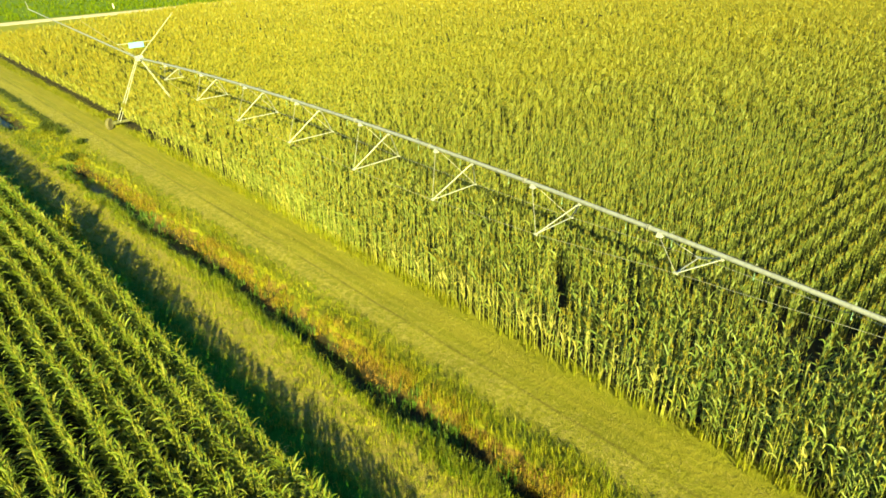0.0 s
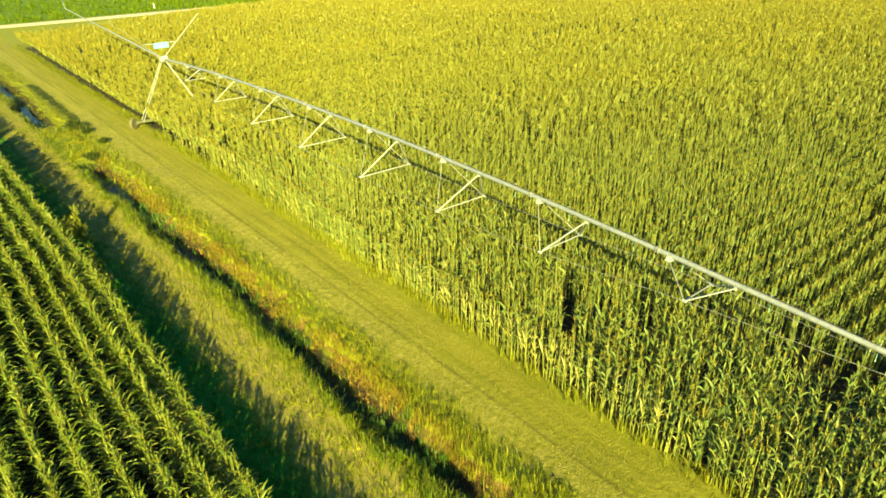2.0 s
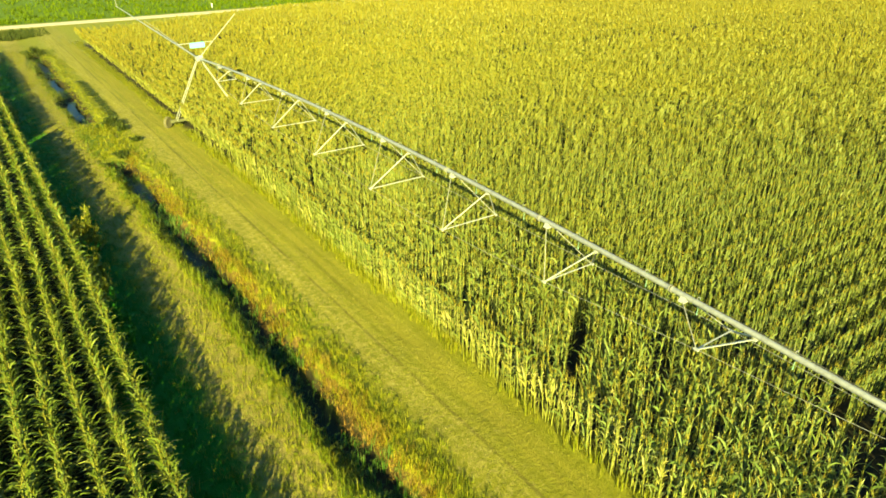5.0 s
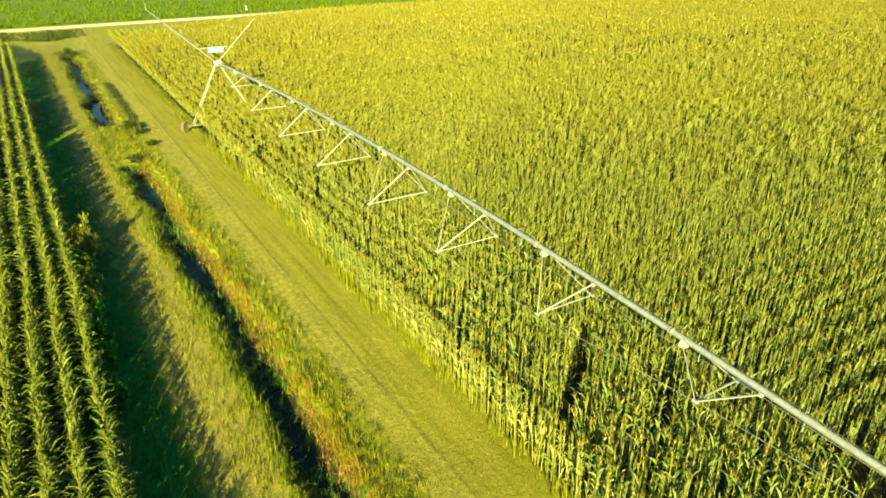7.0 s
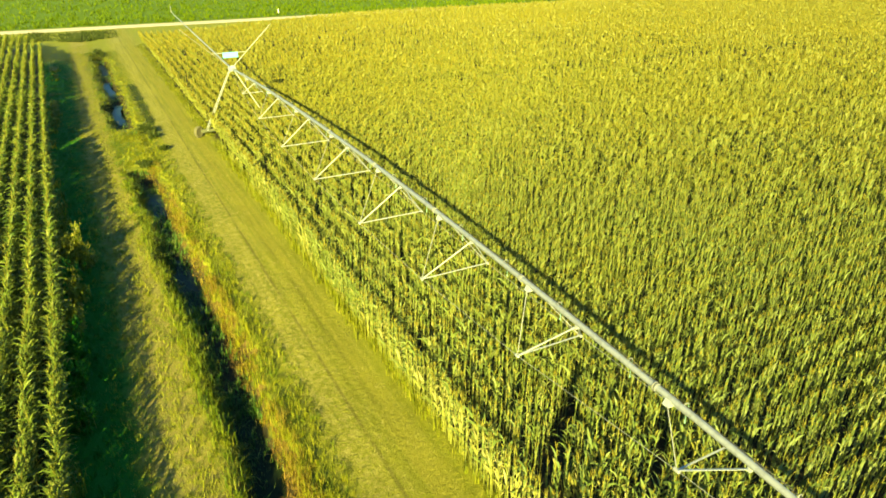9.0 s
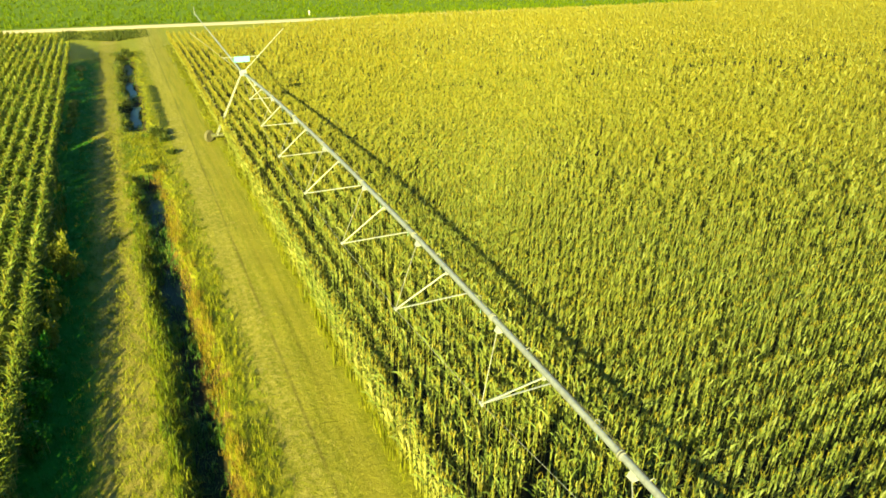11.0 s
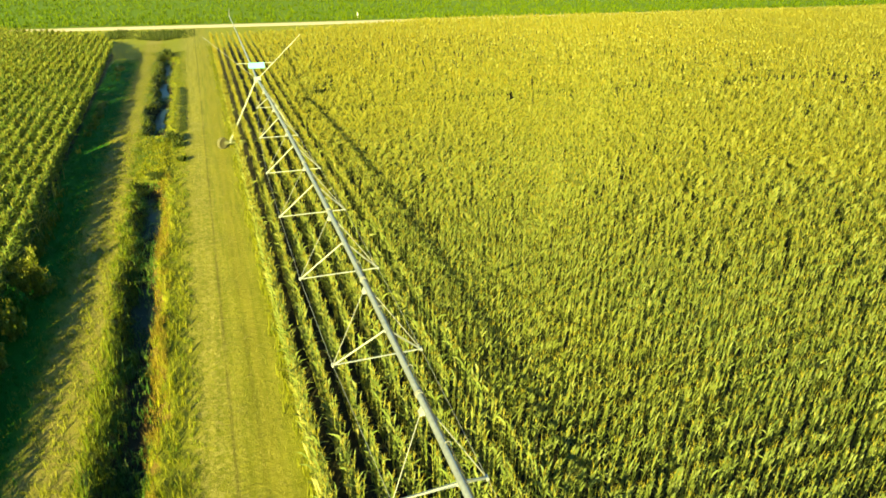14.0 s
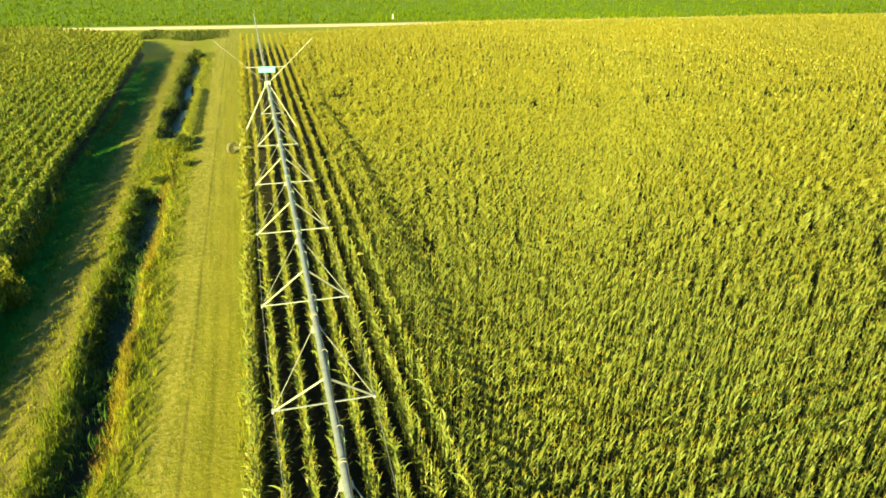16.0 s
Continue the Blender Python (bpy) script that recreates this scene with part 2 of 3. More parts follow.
    col = n.mix(n.smooth(n.math("SUBTRACT", y, n.math("MULTIPLY", n.math("MAXIMUM", n.math("SUBTRACT", x, 30.0), 0.0), 0.03)), 129.5, 131.0), col, crop)
    # ditch earth: brown on the banks, near black towards the bottom
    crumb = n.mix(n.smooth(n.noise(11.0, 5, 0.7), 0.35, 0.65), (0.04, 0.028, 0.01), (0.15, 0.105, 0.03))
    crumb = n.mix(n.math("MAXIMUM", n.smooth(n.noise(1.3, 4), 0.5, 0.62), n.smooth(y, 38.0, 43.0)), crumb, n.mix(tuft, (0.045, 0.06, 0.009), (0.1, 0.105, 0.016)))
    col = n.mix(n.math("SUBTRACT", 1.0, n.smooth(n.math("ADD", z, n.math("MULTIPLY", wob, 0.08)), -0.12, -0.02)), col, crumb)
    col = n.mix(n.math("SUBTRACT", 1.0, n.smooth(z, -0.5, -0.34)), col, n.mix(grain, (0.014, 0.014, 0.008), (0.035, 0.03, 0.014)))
    bump = n.math("ADD", grain, n.math("MULTIPLY", tuft, 2.0))
    return n.finish(col, rough=0.9, bump=bump, strength=0.6, dist=0.05, spec=0.15)


def metal_material(name, base, rough, metal, spots=0.35):
    n = Nodes(name)
    f = n.noise(7.0, 5, 0.65)
    col = n.mix(n.math("MULTIPLY", n.smooth(f, 0.4, 0.7), spots), base, tuple(c * 0.62 for c in base))
    r = n.math("ADD", n.math("MULTIPLY", f, 0.25), rough - 0.12)
    return n.finish(col, rough=r, metal=metal, bump=n.noise(60.0, 3), strength=0.05)


M_GROUND = ground_material()
M_STEEL = metal_material("galvanised_steel", (0.32, 0.335, 0.33), 0.5, 0.3)
M_PIPE = metal_material("weathered_galvanised_pipe", (0.21, 0.226, 0.24), 0.5, 0.25, 0.75)
M_STEEL_DULL = metal_material("weathered_steel", (0.22, 0.225, 0.215), 0.55, 0.3, 0.5)
M_RUBBER = metal_material("black_rubber", (0.03, 0.03, 0.028), 0.8, 0.0)
M_TYRE = metal_material("dusty_rubber", (0.085, 0.08, 0.04), 0.9, 0.0, 0.6)
M_PANEL = metal_material("pale_blue_panel", (0.13, 0.42, 0.5), 0.35, 0.0, 0.1)
M_DARK = metal_material("dirty_painted_steel", (0.07, 0.075, 0.035), 0.8, 0.0, 0.4)
M_WHITE = metal_material("weathered_white_paint", (0.75, 0.75, 0.72), 0.5, 0.0, 0.2)
M_HOSE = metal_material("teal_hose", (0.16, 0.3, 0.24), 0.5, 0.0)


def water_material():
    n = Nodes("ditch_water")
    return n.finish(n.mix(n.noise(0.9, 3), (0.008, 0.014, 0.006), (0.018, 0.028, 0.012)), rough=0.3, bump=n.noise(3.0, 3), strength=0.3, spec=0.04)


def road_material():
    n = Nodes("gravel_road")
    g = n.noise(3.0, 6, 0.7)
    s = n.noise(0.5, 3, 0.5, n.stretch(0.2, 3.0, 1.0))
    return n.finish(n.mix(s, n.mix(g, (0.27, 0.235, 0.16), (0.4, 0.35, 0.26)), (0.42, 0.37, 0.28)), rough=0.9, bump=g, strength=0.4, spec=0.2)


M_WATER, M_ROAD = water_material(), road_material()

# ---- plan ----
ROW = 0.762
RNG = np.random.default_rng(7)


def bend(y):
    """How far the lane and the ditch draw over to -x farther along."""
    return -0.016 * np.clip(np.asarray(y, float) - 22.0, 0.0, 28.0)


def ditch_x(y):
    y = np.asarray(y, float)
    return 9.68 + bend(y) + 0.14 * np.sin(0.37 * y) + 0.1 * np.sin(0.91 * y + 1.0) + 0.05 * np.sin(2.3 * y)


def ditch_depth(y):
    """1 where the ditch is open, 0 where it is filled at the crossing and the ends."""
    y = np.asarray(y, float)
    s = lambda v: np.clip(v, 0, 1) ** 2 * (3 - 2 * np.clip(v, 0, 1))
    return (1 - s((y - 45.3) / 1.2) * (1 - s((y - 55.5) / 1.5))) * (1 - s((y - 98.0) / 1.6)) * (0.8 + 0.2 * np.sin(0.5 * y))


def road_y(x):
    """The middle of the far gravel road."""
    x = np.asarray(x, float)
    return 127.6 + 0.03 * np.maximum(0, x - 30)


def height(x, y):
    x, y = np.asarray(x, float), np.asarray(y, float)
    d = x - ditch_x(y)
    w = 0.68 - 0.09 * np.clip((18 - y) / 8, 0, 1) + 0.2 * np.clip((y - 36) / 5, 0, 1) + 0.1 * np.sin(0.7 * y) + 0.06 * np.sin(1.9 * y) + 0.05 * np.sin(4.9 * y + 2.0 * x) + 0.05 * np.sin(8.3 * y - 3.1 * x)
    cut = np.clip((1.0 - np.abs(d + 0.02) / (w + 0.28)) / 0.55, 0, 1)
    bank = 0.05 * np.exp(-((np.abs(d) - 0.95) / 0.4) ** 2)
    lump = 0.03 * np.sin(1.3 * x + 0.4 * y) * np.sin(0.9 * y - 0.5 * x)
    return (bank - (1.0 + 0.35 * np.clip((y - 52) / 5, 0, 1)) * cut) * ditch_depth(y) + lump * (np.abs(y) < 150)


def mesh_object(name, verts, tris, mats, mat_index=None, smooth=False):
    """One mesh out of arrays of points and triangles or quads."""
    me = bpy.data.meshes.new(name)
    verts, tris = np.asarray(verts, np.float32), np.asarray(tris, np.int32)
    k = tris.shape[1]
    me.vertices.add(len(verts))
    me.vertices.foreach_set("co", verts.ravel())
    me.loops.add(tris.size)
    me.loops.foreach_set("vertex_index", tris.ravel())
    me.polygons.add(len(tris))
    me.polygons.foreach_set("loop_start", np.arange(len(tris), dtype=np.int32) * k)
    if mat_index is not None:
        me.polygons.foreach_set("material_index", np.asarray(mat_index, np.int32))
    me.polygons.foreach_set("use_smooth", np.full(len(tris), smooth))
    for m in mats:
        me.materials.append(m)
    me.update(calc_edges=True)
    me.validate()
    return new(name, me)


def sheet(name, xs, ys, zf, mat, smooth=True):
    gx, gy = np.meshgrid(xs, ys)
    v = np.stack([gx, gy, zf(gx, gy)], -1).reshape(-1, 3)
    nx, ny = len(xs), len(ys)
    i = (np.arange(ny - 1)[:, None] * nx + np.arange(nx - 1)[None]).ravel()
    return mesh_object(name, v, np.stack([i, i + 1, i + nx + 1, i + nx], -1), [mat], smooth=smooth)


gx = np.concatenate([[-3000, -800, -200, -60, -20], np.arange(-8, 7, 1.0), np.arange(7, 12.4, 0.09), np.arange(12.5, 20, 0.6), [24, 40, 80, 160, 400, 1000, 3000]])
gy = np.concatenate([[-3000, -600, -150, -40, -22], np.arange(-18, -6, 0.3), np.arange(-6, 46, 0.14), np.arange(46, 60, 0.25), np.arange(60, 112, 0.5), np.arange(113, 160, 3.0), [180, 240, 400, 1000, 3000]])
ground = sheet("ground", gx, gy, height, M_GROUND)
tagged(ground, "flat farmland of grass strip, ditch and dark field soil", "ground", kind="structure")

# water in the ditch
wy = np.arange(-22, 101, 0.5)
wz = np.where(wy < 50, -0.8, -0.95)
wide = np.where(wy < 50, 0.7, 0.36)
wv = np.concatenate([np.stack([ditch_x(wy) - wide, wy, wz], -1), np.stack([ditch_x(wy) + wide, wy, wz], -1)])
wi = np.arange(len(wy) - 1)
water = mesh_object("water", wv, np.stack([wi, wi + len(wy), wi + len(wy) + 1, wi + 1], -1), [M_WATER])
tagged(water, "still dark water lying in the narrow field ditch", "water", kind="structure")

# far gravel road
rx = np.concatenate([[-600, -200], np.arange(-100, 320, 8.0), [600, 1200]])
ry = road_y(rx)
prof = ((-2.1, 0.012), (-1.6, 0.08), (0.0, 0.13), (1.6, 0.08), (2.1, 0.012))
rv = np.concatenate([np.stack([rx, ry + o, np.full_like(rx, z)], -1) for o, z in prof])
ri = np.arange(len(rx) - 1)
rq = np.concatenate([np.stack([ri + a * len(rx), ri + 1 + a * len(rx), ri + 1 + (a + 1) * len(rx), ri + (a + 1) * len(rx)], -1) for a in range(4)])
road = mesh_object("road", rv, rq, [M_ROAD], smooth=True)
tagged(road, "pale gravel farm road between the two fields", "road", kind="structure")


# ---- plants ----
def corn_template(rng, lod, pale=0.0, droop=0.0, erect=0.0, reach=1.0):
    """Points, triangles and material numbers (leaf 0, tassel 1, dry 2, stalk 3) of one corn plant at the origin, its leaves to either side along x."""
    v, f, m = [], [], []
    top = rng.uniform(1.8, 2.05)
    leaves = (15, 9, 5)[lod]
    low = (0.15, 0.9, 1.25)[lod]
    lean = rng.normal(0, 0.025, 2) if lod < 1 else (0.0, 0.0)
    if lod < 1:
        for z, r in ((0, 0.017), (top, 0.008)):
            for q in np.arange(3) * 2.094:
                v.append((r * math.cos(q) + lean[0] * z, r * math.sin(q) + lean[1] * z, z))
        for i in range(3):
            j = (i + 1) % 3
            f += [(i, j, 3 + j), (i, 3 + j, 3 + i)]
            m += [3, 3]
    steps = (3, 2, 1)[lod]
    for k in range(leaves):
        share = (k + rng.uniform(0.2, 0.8)) / leaves
        h = low + (top - 0.08 - low) * share ** 0.85
        az = math.pi * (k % 2) + rng.normal(0, 0.22)
        long = rng.uniform(0.42, 0.7) * (1.0 - 0.35 * max(0.0, share - 0.6) / 0.4) * (reach, 0.95, 0.85)[lod]
        wide = rng.uniform(0.045, 0.07) * (0.95, 1.6, 3.1)[lod]
        first = rng.uniform(0.15, 0.45)
        last = rng.uniform(0.7, 2.2) + droop * rng.uniform(0.0, 1.2)
        if rng.random() < min(0.85, 8.0 * erect):
            first, last, long = first - 0.08, last - erect * rng.uniform(-2.0, 6.0), long * rng.uniform(0.45, 0.8)
            wide *= 0.78
        if droop > 0.5:
            wide, last = wide * 0.82, last + 0.35
        if pale and rng.random() < 0.5:
            long, wide, last = long * 0.6, wide * 0.75, last + 0.4
        kind = 2 if rng.random() < max(pale, 0.5 if h < 0.55 else 0.0) else 0
        twist, turn = rng.normal(0, 0.6), rng.normal(0, 0.5)
        c = np.array((lean[0] * h, lean[1] * h, h))
        b = len(v)
        for i in range(steps):
            u = (i + 0.5) / steps
            bow = first + (last - first) * (u ** 1.7 if steps > 1 else 0.15)
            d = np.array((math.cos(az) * math.sin(bow), math.sin(az) * math.sin(bow), math.cos(bow)))
            flat = np.array((-math.sin(az), math.cos(az), 0.0))
            side = flat * math.cos(twist + turn * u) + np.cross(d, flat) * math.sin(twist + turn * u)
            w = wide * ((0.34, 0.5, 0.4), (0.4, 0.5), (0.45,))[lod][i]
            v += [tuple(c - side * w), tuple(c + side * w)]
            c = c + d * long / steps
        v.append(tuple(c))
        for i in range(steps - 1):
            q = b + 2 * i
            f += [(q, q + 1, q + 3), (q, q + 3, q + 2)]
            m += [kind, kind]
        q = b + 2 * (steps - 1)
        f.append((q, q + 1, q + 2))
        m.append(kind)
    for k in range((5, 6, 7)[lod]):
        az, tilt = rng.uniform(0, 6.28), (0.05 if k == 0 else rng.uniform(0.2, (0.65, 0.8, 0.9)[lod]))
        L, w = rng.uniform(0.18, 0.28) * (0.8, 1.0, 1.2)[lod], (0.016, 0.03, 0.06)[lod]
        d = np.array((math.cos(az) * math.sin(tilt), math.sin(az) * math.sin(tilt), math.cos(tilt)))
        s = np.array((-math.sin(az), math.cos(az), 0)) * w
        out, down = ((0.03, 0.06), (0.07, 0.14), (0.14, 0.25))[lod]
        c = np.array((lean[0] * top + out * math.cos(az) * rng.random(), lean[1] * top + out * math.sin(az) * rng.random(), top - 0.02 - down * rng.random()))
        b = len(v)
        v += [tuple(c - s * 0.6), tuple(c + s * 0.6), tuple(c + d * L)]
        f.append((b, b + 1, b + 2))
        m.append(1)
    return np.array(v), np.array(f), np.array(m)


def scatter(templates, x, y, z, size, turn, rng, which=None):
    """All the plants as one set of points, triangles and material numbers."""
    V, F, M, base = [], [], [], 0
    which = rng.integers(0, len(templates), len(x)) if which is None else which
    for t, (v, f, m) in enumerate(templates):
        k = np.nonzero(which == t)[0]
        if not len(k):
            continue
        c, s = np.cos(turn[k])[:, None], np.sin(turn[k])[:, None]
        wide = size[k, 0][:, None]
        px = (v[None, :, 0] * c - v[None, :, 1] * s) * wide + x[k][:, None]
        py = (v[None, :, 0] * s + v[None, :, 1] * c) * wide + y[k][:, None]
        pz = v[None, :, 2] * size[k, 1][:, None] + z[k][:, None]
        V.append(np.stack([px, py, pz], -1).reshape(-1, 3))
        F.append((f[None] + (np.arange(len(k)) * len(v))[:, None, None] + base).reshape(-1, 3))
        M.append(np.tile(m, len(k)))
        base += len(k) * len(v)
    return np.concatenate(V), np.concatenate(F), np.concatenate(M)


def joined(parts):
    V, F, M, base = [], [], [], 0
    for v, f, m in parts:
        V.append(v), F.append(f + base), M.append(m)
        base += len(v)
    return np.concatenate(V), np.concatenate(F), np.concatenate(M)


def path_distance(x, y):
    """Distance in plan from the stretch along which the camera travels."""
    ax, ay, bx, by = -1.0, -3.0, 16.0, 2.0
    t = np.clip(((x - ax) * (bx - ax) + (y - ay) * (by - ay)) / ((bx - ax) ** 2 + (by - ay) ** 2), 0, 1)
    return np.hypot(x - ax - t * (bx - ax), y - ay - t * (by - ay))


def wavy(x, y, s, seed=0.0):
    return np.sin(x * s + seed) * np.cos(y * s * 1.3 - seed * 2) + 0.6 * np.sin(2.3 * s * x + 1.7 * s * y + seed) * np.cos(1.1 * s * y - 2.9 * s * x)


TEMPLATES = [[corn_template(RNG, lod, 0.0, (0.0, 0.15, 0.15)[lod], (0.085, 0.05, 0.05)[lod], 0.86) for _ in range((12, 10, 12)[lod])] + [corn_template(RNG, lod, 0.45, 0.1) for _ in range(5)] for lod in range(3)]
ERECT = [[corn_template(RNG, lod, 0.0, 0.05, 0.12, 0.94) for _ in range(12)] + [corn_template(RNG, lod, 0.45, 0.0, 0.2) for _ in range(5)] for lod in range(3)]
DROOPING = [[corn_template(RNG, lod, 0.0, 0.55) for _ in range(10)] + [corn_template(RNG, lod, 0.45, 0.55) for _ in range(5)] for lod in range(3)]


def wheel_track(x):
    """Where the tower's wheels have pressed a line through the field."""
    return 54.8 - 0.0009 * (x - 55) ** 2


def corn_stand(name, row_x, y0, y1, inside, slant, label, leaf, steps, bulk=(1.0, 1.0), pale=None, gaps=(), apart=None, spread=0.0, dim=False, behind=-10.0, across=False, plants=TEMPLATES, rise=0.0, loose=0.12):
    """A field of corn in rows along y, or along x where across; slant: how the rows draw to -x with y; bulk: breadth and height; pale: the share of pale plants."""
    parts, singles = [], []
    near, mid = 33.0, 68.0
    for lod, step in enumerate(steps):
        xs, ys = [], []
        for rx in row_x:
            y = np.arange(y0, y1, step)
            y = y + RNG.uniform(-0.4, 0.4, len(y)) * step
            x = rx + slant(y) + RNG.normal(0, 0.028, len(y))
            if across:
                x, y = y, x
            d = path_distance(x, y)
            d = d + (6 + 0.5 * d) * (RNG.random(len(y)) - 0.5) + 100 * ((y < behind - 0.0) | (y < 0.285 * x - 8) | (x < -4.5))
            keep = inside(x, y) & ((d < near) if lod == 0 else (d >= near) & (d < mid) if lod == 1 else (d >= mid))
            keep &= RNG.random(len(y)) > 0.04
            keep &= (np.abs(y - wheel_track(x)) > 0.6) | (x < 20.5) | (RNG.random(len(y)) < 0.15)
            for gxc, gyc, long, wide, way in gaps:
                c, s = math.cos(way), math.sin(way)
                keep &= (((x - gxc) * c + (y - gyc) * s) / long) ** 4 + (((y - gyc) * c - (x - gxc) * s) / wide) ** 4 > RNG.uniform(0.2, 1.1, len(y))
            xs.append(x[keep]), ys.append(y[keep])
        x, y = np.concatenate(xs), np.concatenate(ys)
        if not len(x):
            continue
        hgt = bulk[1] * (1.0 + rise * np.clip((y - 12) / 9, 0, 1) + 0.05 * wavy(x, y, 0.12) + RNG.normal(0, 0.038, len(x)))
        size = np.stack([bulk[0] * np.clip(RNG.normal(1.0, 0.1, len(x)), 0.7, 1.3), hgt], -1)
        n = len(plants[lod]) - 5
        which = RNG.integers(0, n, len(x))
        if pale is not None:
            which = np.where(RNG.random(len(x)) < pale(x, y), n + RNG.integers(0, 5, len(x)), which)
        turn = RNG.normal(spread, loose, len(x))
        rest = np.ones(len(x), bool)
        if lod == 0 and apart is not None:
            own = np.nonzero(apart(x, y))[0][:150]
            rest[own] = False
            singles = [(x[k], y[k], size[k], turn[k], which[k]) for k in own]
        parts.append(scatter(plants[lod], x[rest], y[rest], np.zeros(rest.sum()), size[rest], turn[rest], RNG, which[rest]))
    v, f, m = joined(parts)
    mats = [leaf, M_TASSEL_DARK if dim else M_TASSEL, M_DRY, M_STALK]
    ob = tagged(mesh_object(name, v, f, mats, m), label, "corn", kind="stuff")
    shared = {}
    for x, y, size, turn, t in singles:
        if t not in shared:
            made = mesh_object("corn_plant", *plants[0][t][:2], mats, plants[0][t][2])
            shared[t] = made.data
            bpy.data.objects.remove(made)
        plant = new("corn_plant", shared[t])
        plant.parent = ob
        plant.matrix_basis = pose(x, y, 0, 0, 0, math.degrees(turn)) @ Matrix.Diagonal((size[0], size[0], size[1], 1))
    return ob


def in_right(x, y):
    return (y < 102.5 + 12.5 * np.clip((x - 20) / 30, 0, 1) + 0.035 * np.maximum(0, x - 60) + 0.4 * np.sin(0.9 * x)) & (x < 132 + 0.56 * y) & ((y > 0.285 * x - 11) | ((x < 34) & (y > -24)) | ((RNG.random(len(x)) < 0.4) & (x < 60)))


def in_left(x, y):
    edge = np.where(y < 45, -4.0, 12.0 - 0.36 * y)
    edge = np.where((y < 45) & (x > -14) & (y > -24), -30.0, edge)
    edge = np.where((RNG.random(len(x)) < 0.5) & (y < 70), -30.0, edge)
    return (x > edge) & (y < np.minimum(np.minimum(96.4 + 3.4 * np.maximum(0, 3.2 - x), 106.8 - 0.5 * x), 114.5) + 0.3 * np.sin(1.8 * x))


GAPS = [(17.4, 10.1, 2.5, 0.27, 0.7), (19.1, 7.9, 1.9, 0.26, 0.69), (21.0, 2.0, 3.0, 0.75, 1.57), (23.4, 29.3, 0.9, 0.35, 1.3), (27.4, 29.2, 0.9, 0.35, 1.3), (35.7, 6.4, 1.0, 0.4, 0.5), (14.9, 50.8, 0.5, 0.6, 0.0), (19.9, 50.2, 0.9, 0.5, 0.0), (19.0, 1.6, 0.8, 0.4, 0.4)]
def pale_right(x, y):
    """The row along the lane is bleached, most of all at its near end."""
    row = np.clip((16.1 - x) / 0.8, 0, 1)
    patch = np.exp(-((x - 16.0) / 1.6) ** 2 - ((y - 12.0) / 6.0) ** 2)
    return row * (0.35 + 0.6 * np.exp(-((y - 10) / 4.0) ** 2)) + 0.2 + 0.4 * patch


HEADLAND = 20.75
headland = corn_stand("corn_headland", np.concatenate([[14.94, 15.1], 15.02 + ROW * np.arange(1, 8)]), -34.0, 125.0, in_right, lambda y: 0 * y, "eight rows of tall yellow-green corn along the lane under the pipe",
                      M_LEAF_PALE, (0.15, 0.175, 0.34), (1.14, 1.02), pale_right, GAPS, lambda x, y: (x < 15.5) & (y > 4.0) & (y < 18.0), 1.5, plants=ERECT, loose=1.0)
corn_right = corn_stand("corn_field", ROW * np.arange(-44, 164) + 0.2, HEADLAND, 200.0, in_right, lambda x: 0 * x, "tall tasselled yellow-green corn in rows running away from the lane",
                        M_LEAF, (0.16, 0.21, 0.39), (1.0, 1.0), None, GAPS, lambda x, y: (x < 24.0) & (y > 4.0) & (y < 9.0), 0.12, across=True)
corn_left = corn_stand("corn_field", 4.45 - ROW * np.arange(0, 48), -34.0, 116.0, in_left, lambda y: -0.02 * np.maximum(0, y - 25), "dark green tasselled corn in rows beside the shaded grass strip",
                       M_LEAF_DARK, (0.135, 0.155, 0.32), (1.14, 0.97), gaps=[(3.4, 51.0, 2.6, 0.4, 1.05)], apart=lambda x, y: (x > 2.6) & (y > 8.0) & (y < 14.5), spread=1.55, dim=True, behind=0.5, plants=DROOPING, rise=0.13, loose=0.95)


def blade_templates(rng, tall, wide, count, lean=0.5, segs=1):
    """Small tufts of grass blades."""
    made = []
    for _ in range(6):
        v, f = [], []
        for _ in range(count):
            az, out = rng.uniform(0, 6.28), abs(rng.normal(0, lean)) if lean < 1.4 else rng.uniform(1.2, 1.52)
            L, w = tall * rng.uniform(0.6, 1.15), wide * rng.uniform(0.7, 1.2)
            bx, by = rng.normal(0, 0.05, 2) * (1 + tall)
            d, s = (math.cos(az), math.sin(az)), (-math.sin(az), math.cos(az))
            b = len(v)
            tip = (bx + d[0] * L * math.sin(out), by + d[1] * L * math.sin(out), L * math.cos(out))
            v += [(bx - s[0] * w, by - s[1] * w, -0.02), (bx + s[0] * w, by + s[1] * w, -0.02)]
            if segs == 2:
                mx, my, mz = bx + d[0] * L * 0.4 * math.sin(out * 0.5), by + d[1] * L * 0.4 * math.sin(out * 0.5), L * 0.55
                v += [(mx - s[0] * w * 0.8, my - s[1] * w * 0.8, mz), (mx + s[0] * w * 0.8, my + s[1] * w * 0.8, mz), tip]
                f += [(b, b + 1, b + 3), (b, b + 3, b + 2), (b + 2, b + 3, b + 4)]
            else:
                v.append(tip)
                f.append((b, b + 1, b + 2))
        made.append((np.array(v), np.array(f), np.zeros(len(f), int)))
    return made


def turf(name, mat, templates, n, xr, yr, keep, label, grow=(0.7, 1.3), bias=2.0):
    """n tufts strewn over a stretch, closer together at the near end."""
    x = RNG.uniform(xr[0], xr[1], n)
    y = yr[0] + (yr[1] - yr[0]) * RNG.random(n) ** bias
    if yr[0] < 0:
        back = n // 9
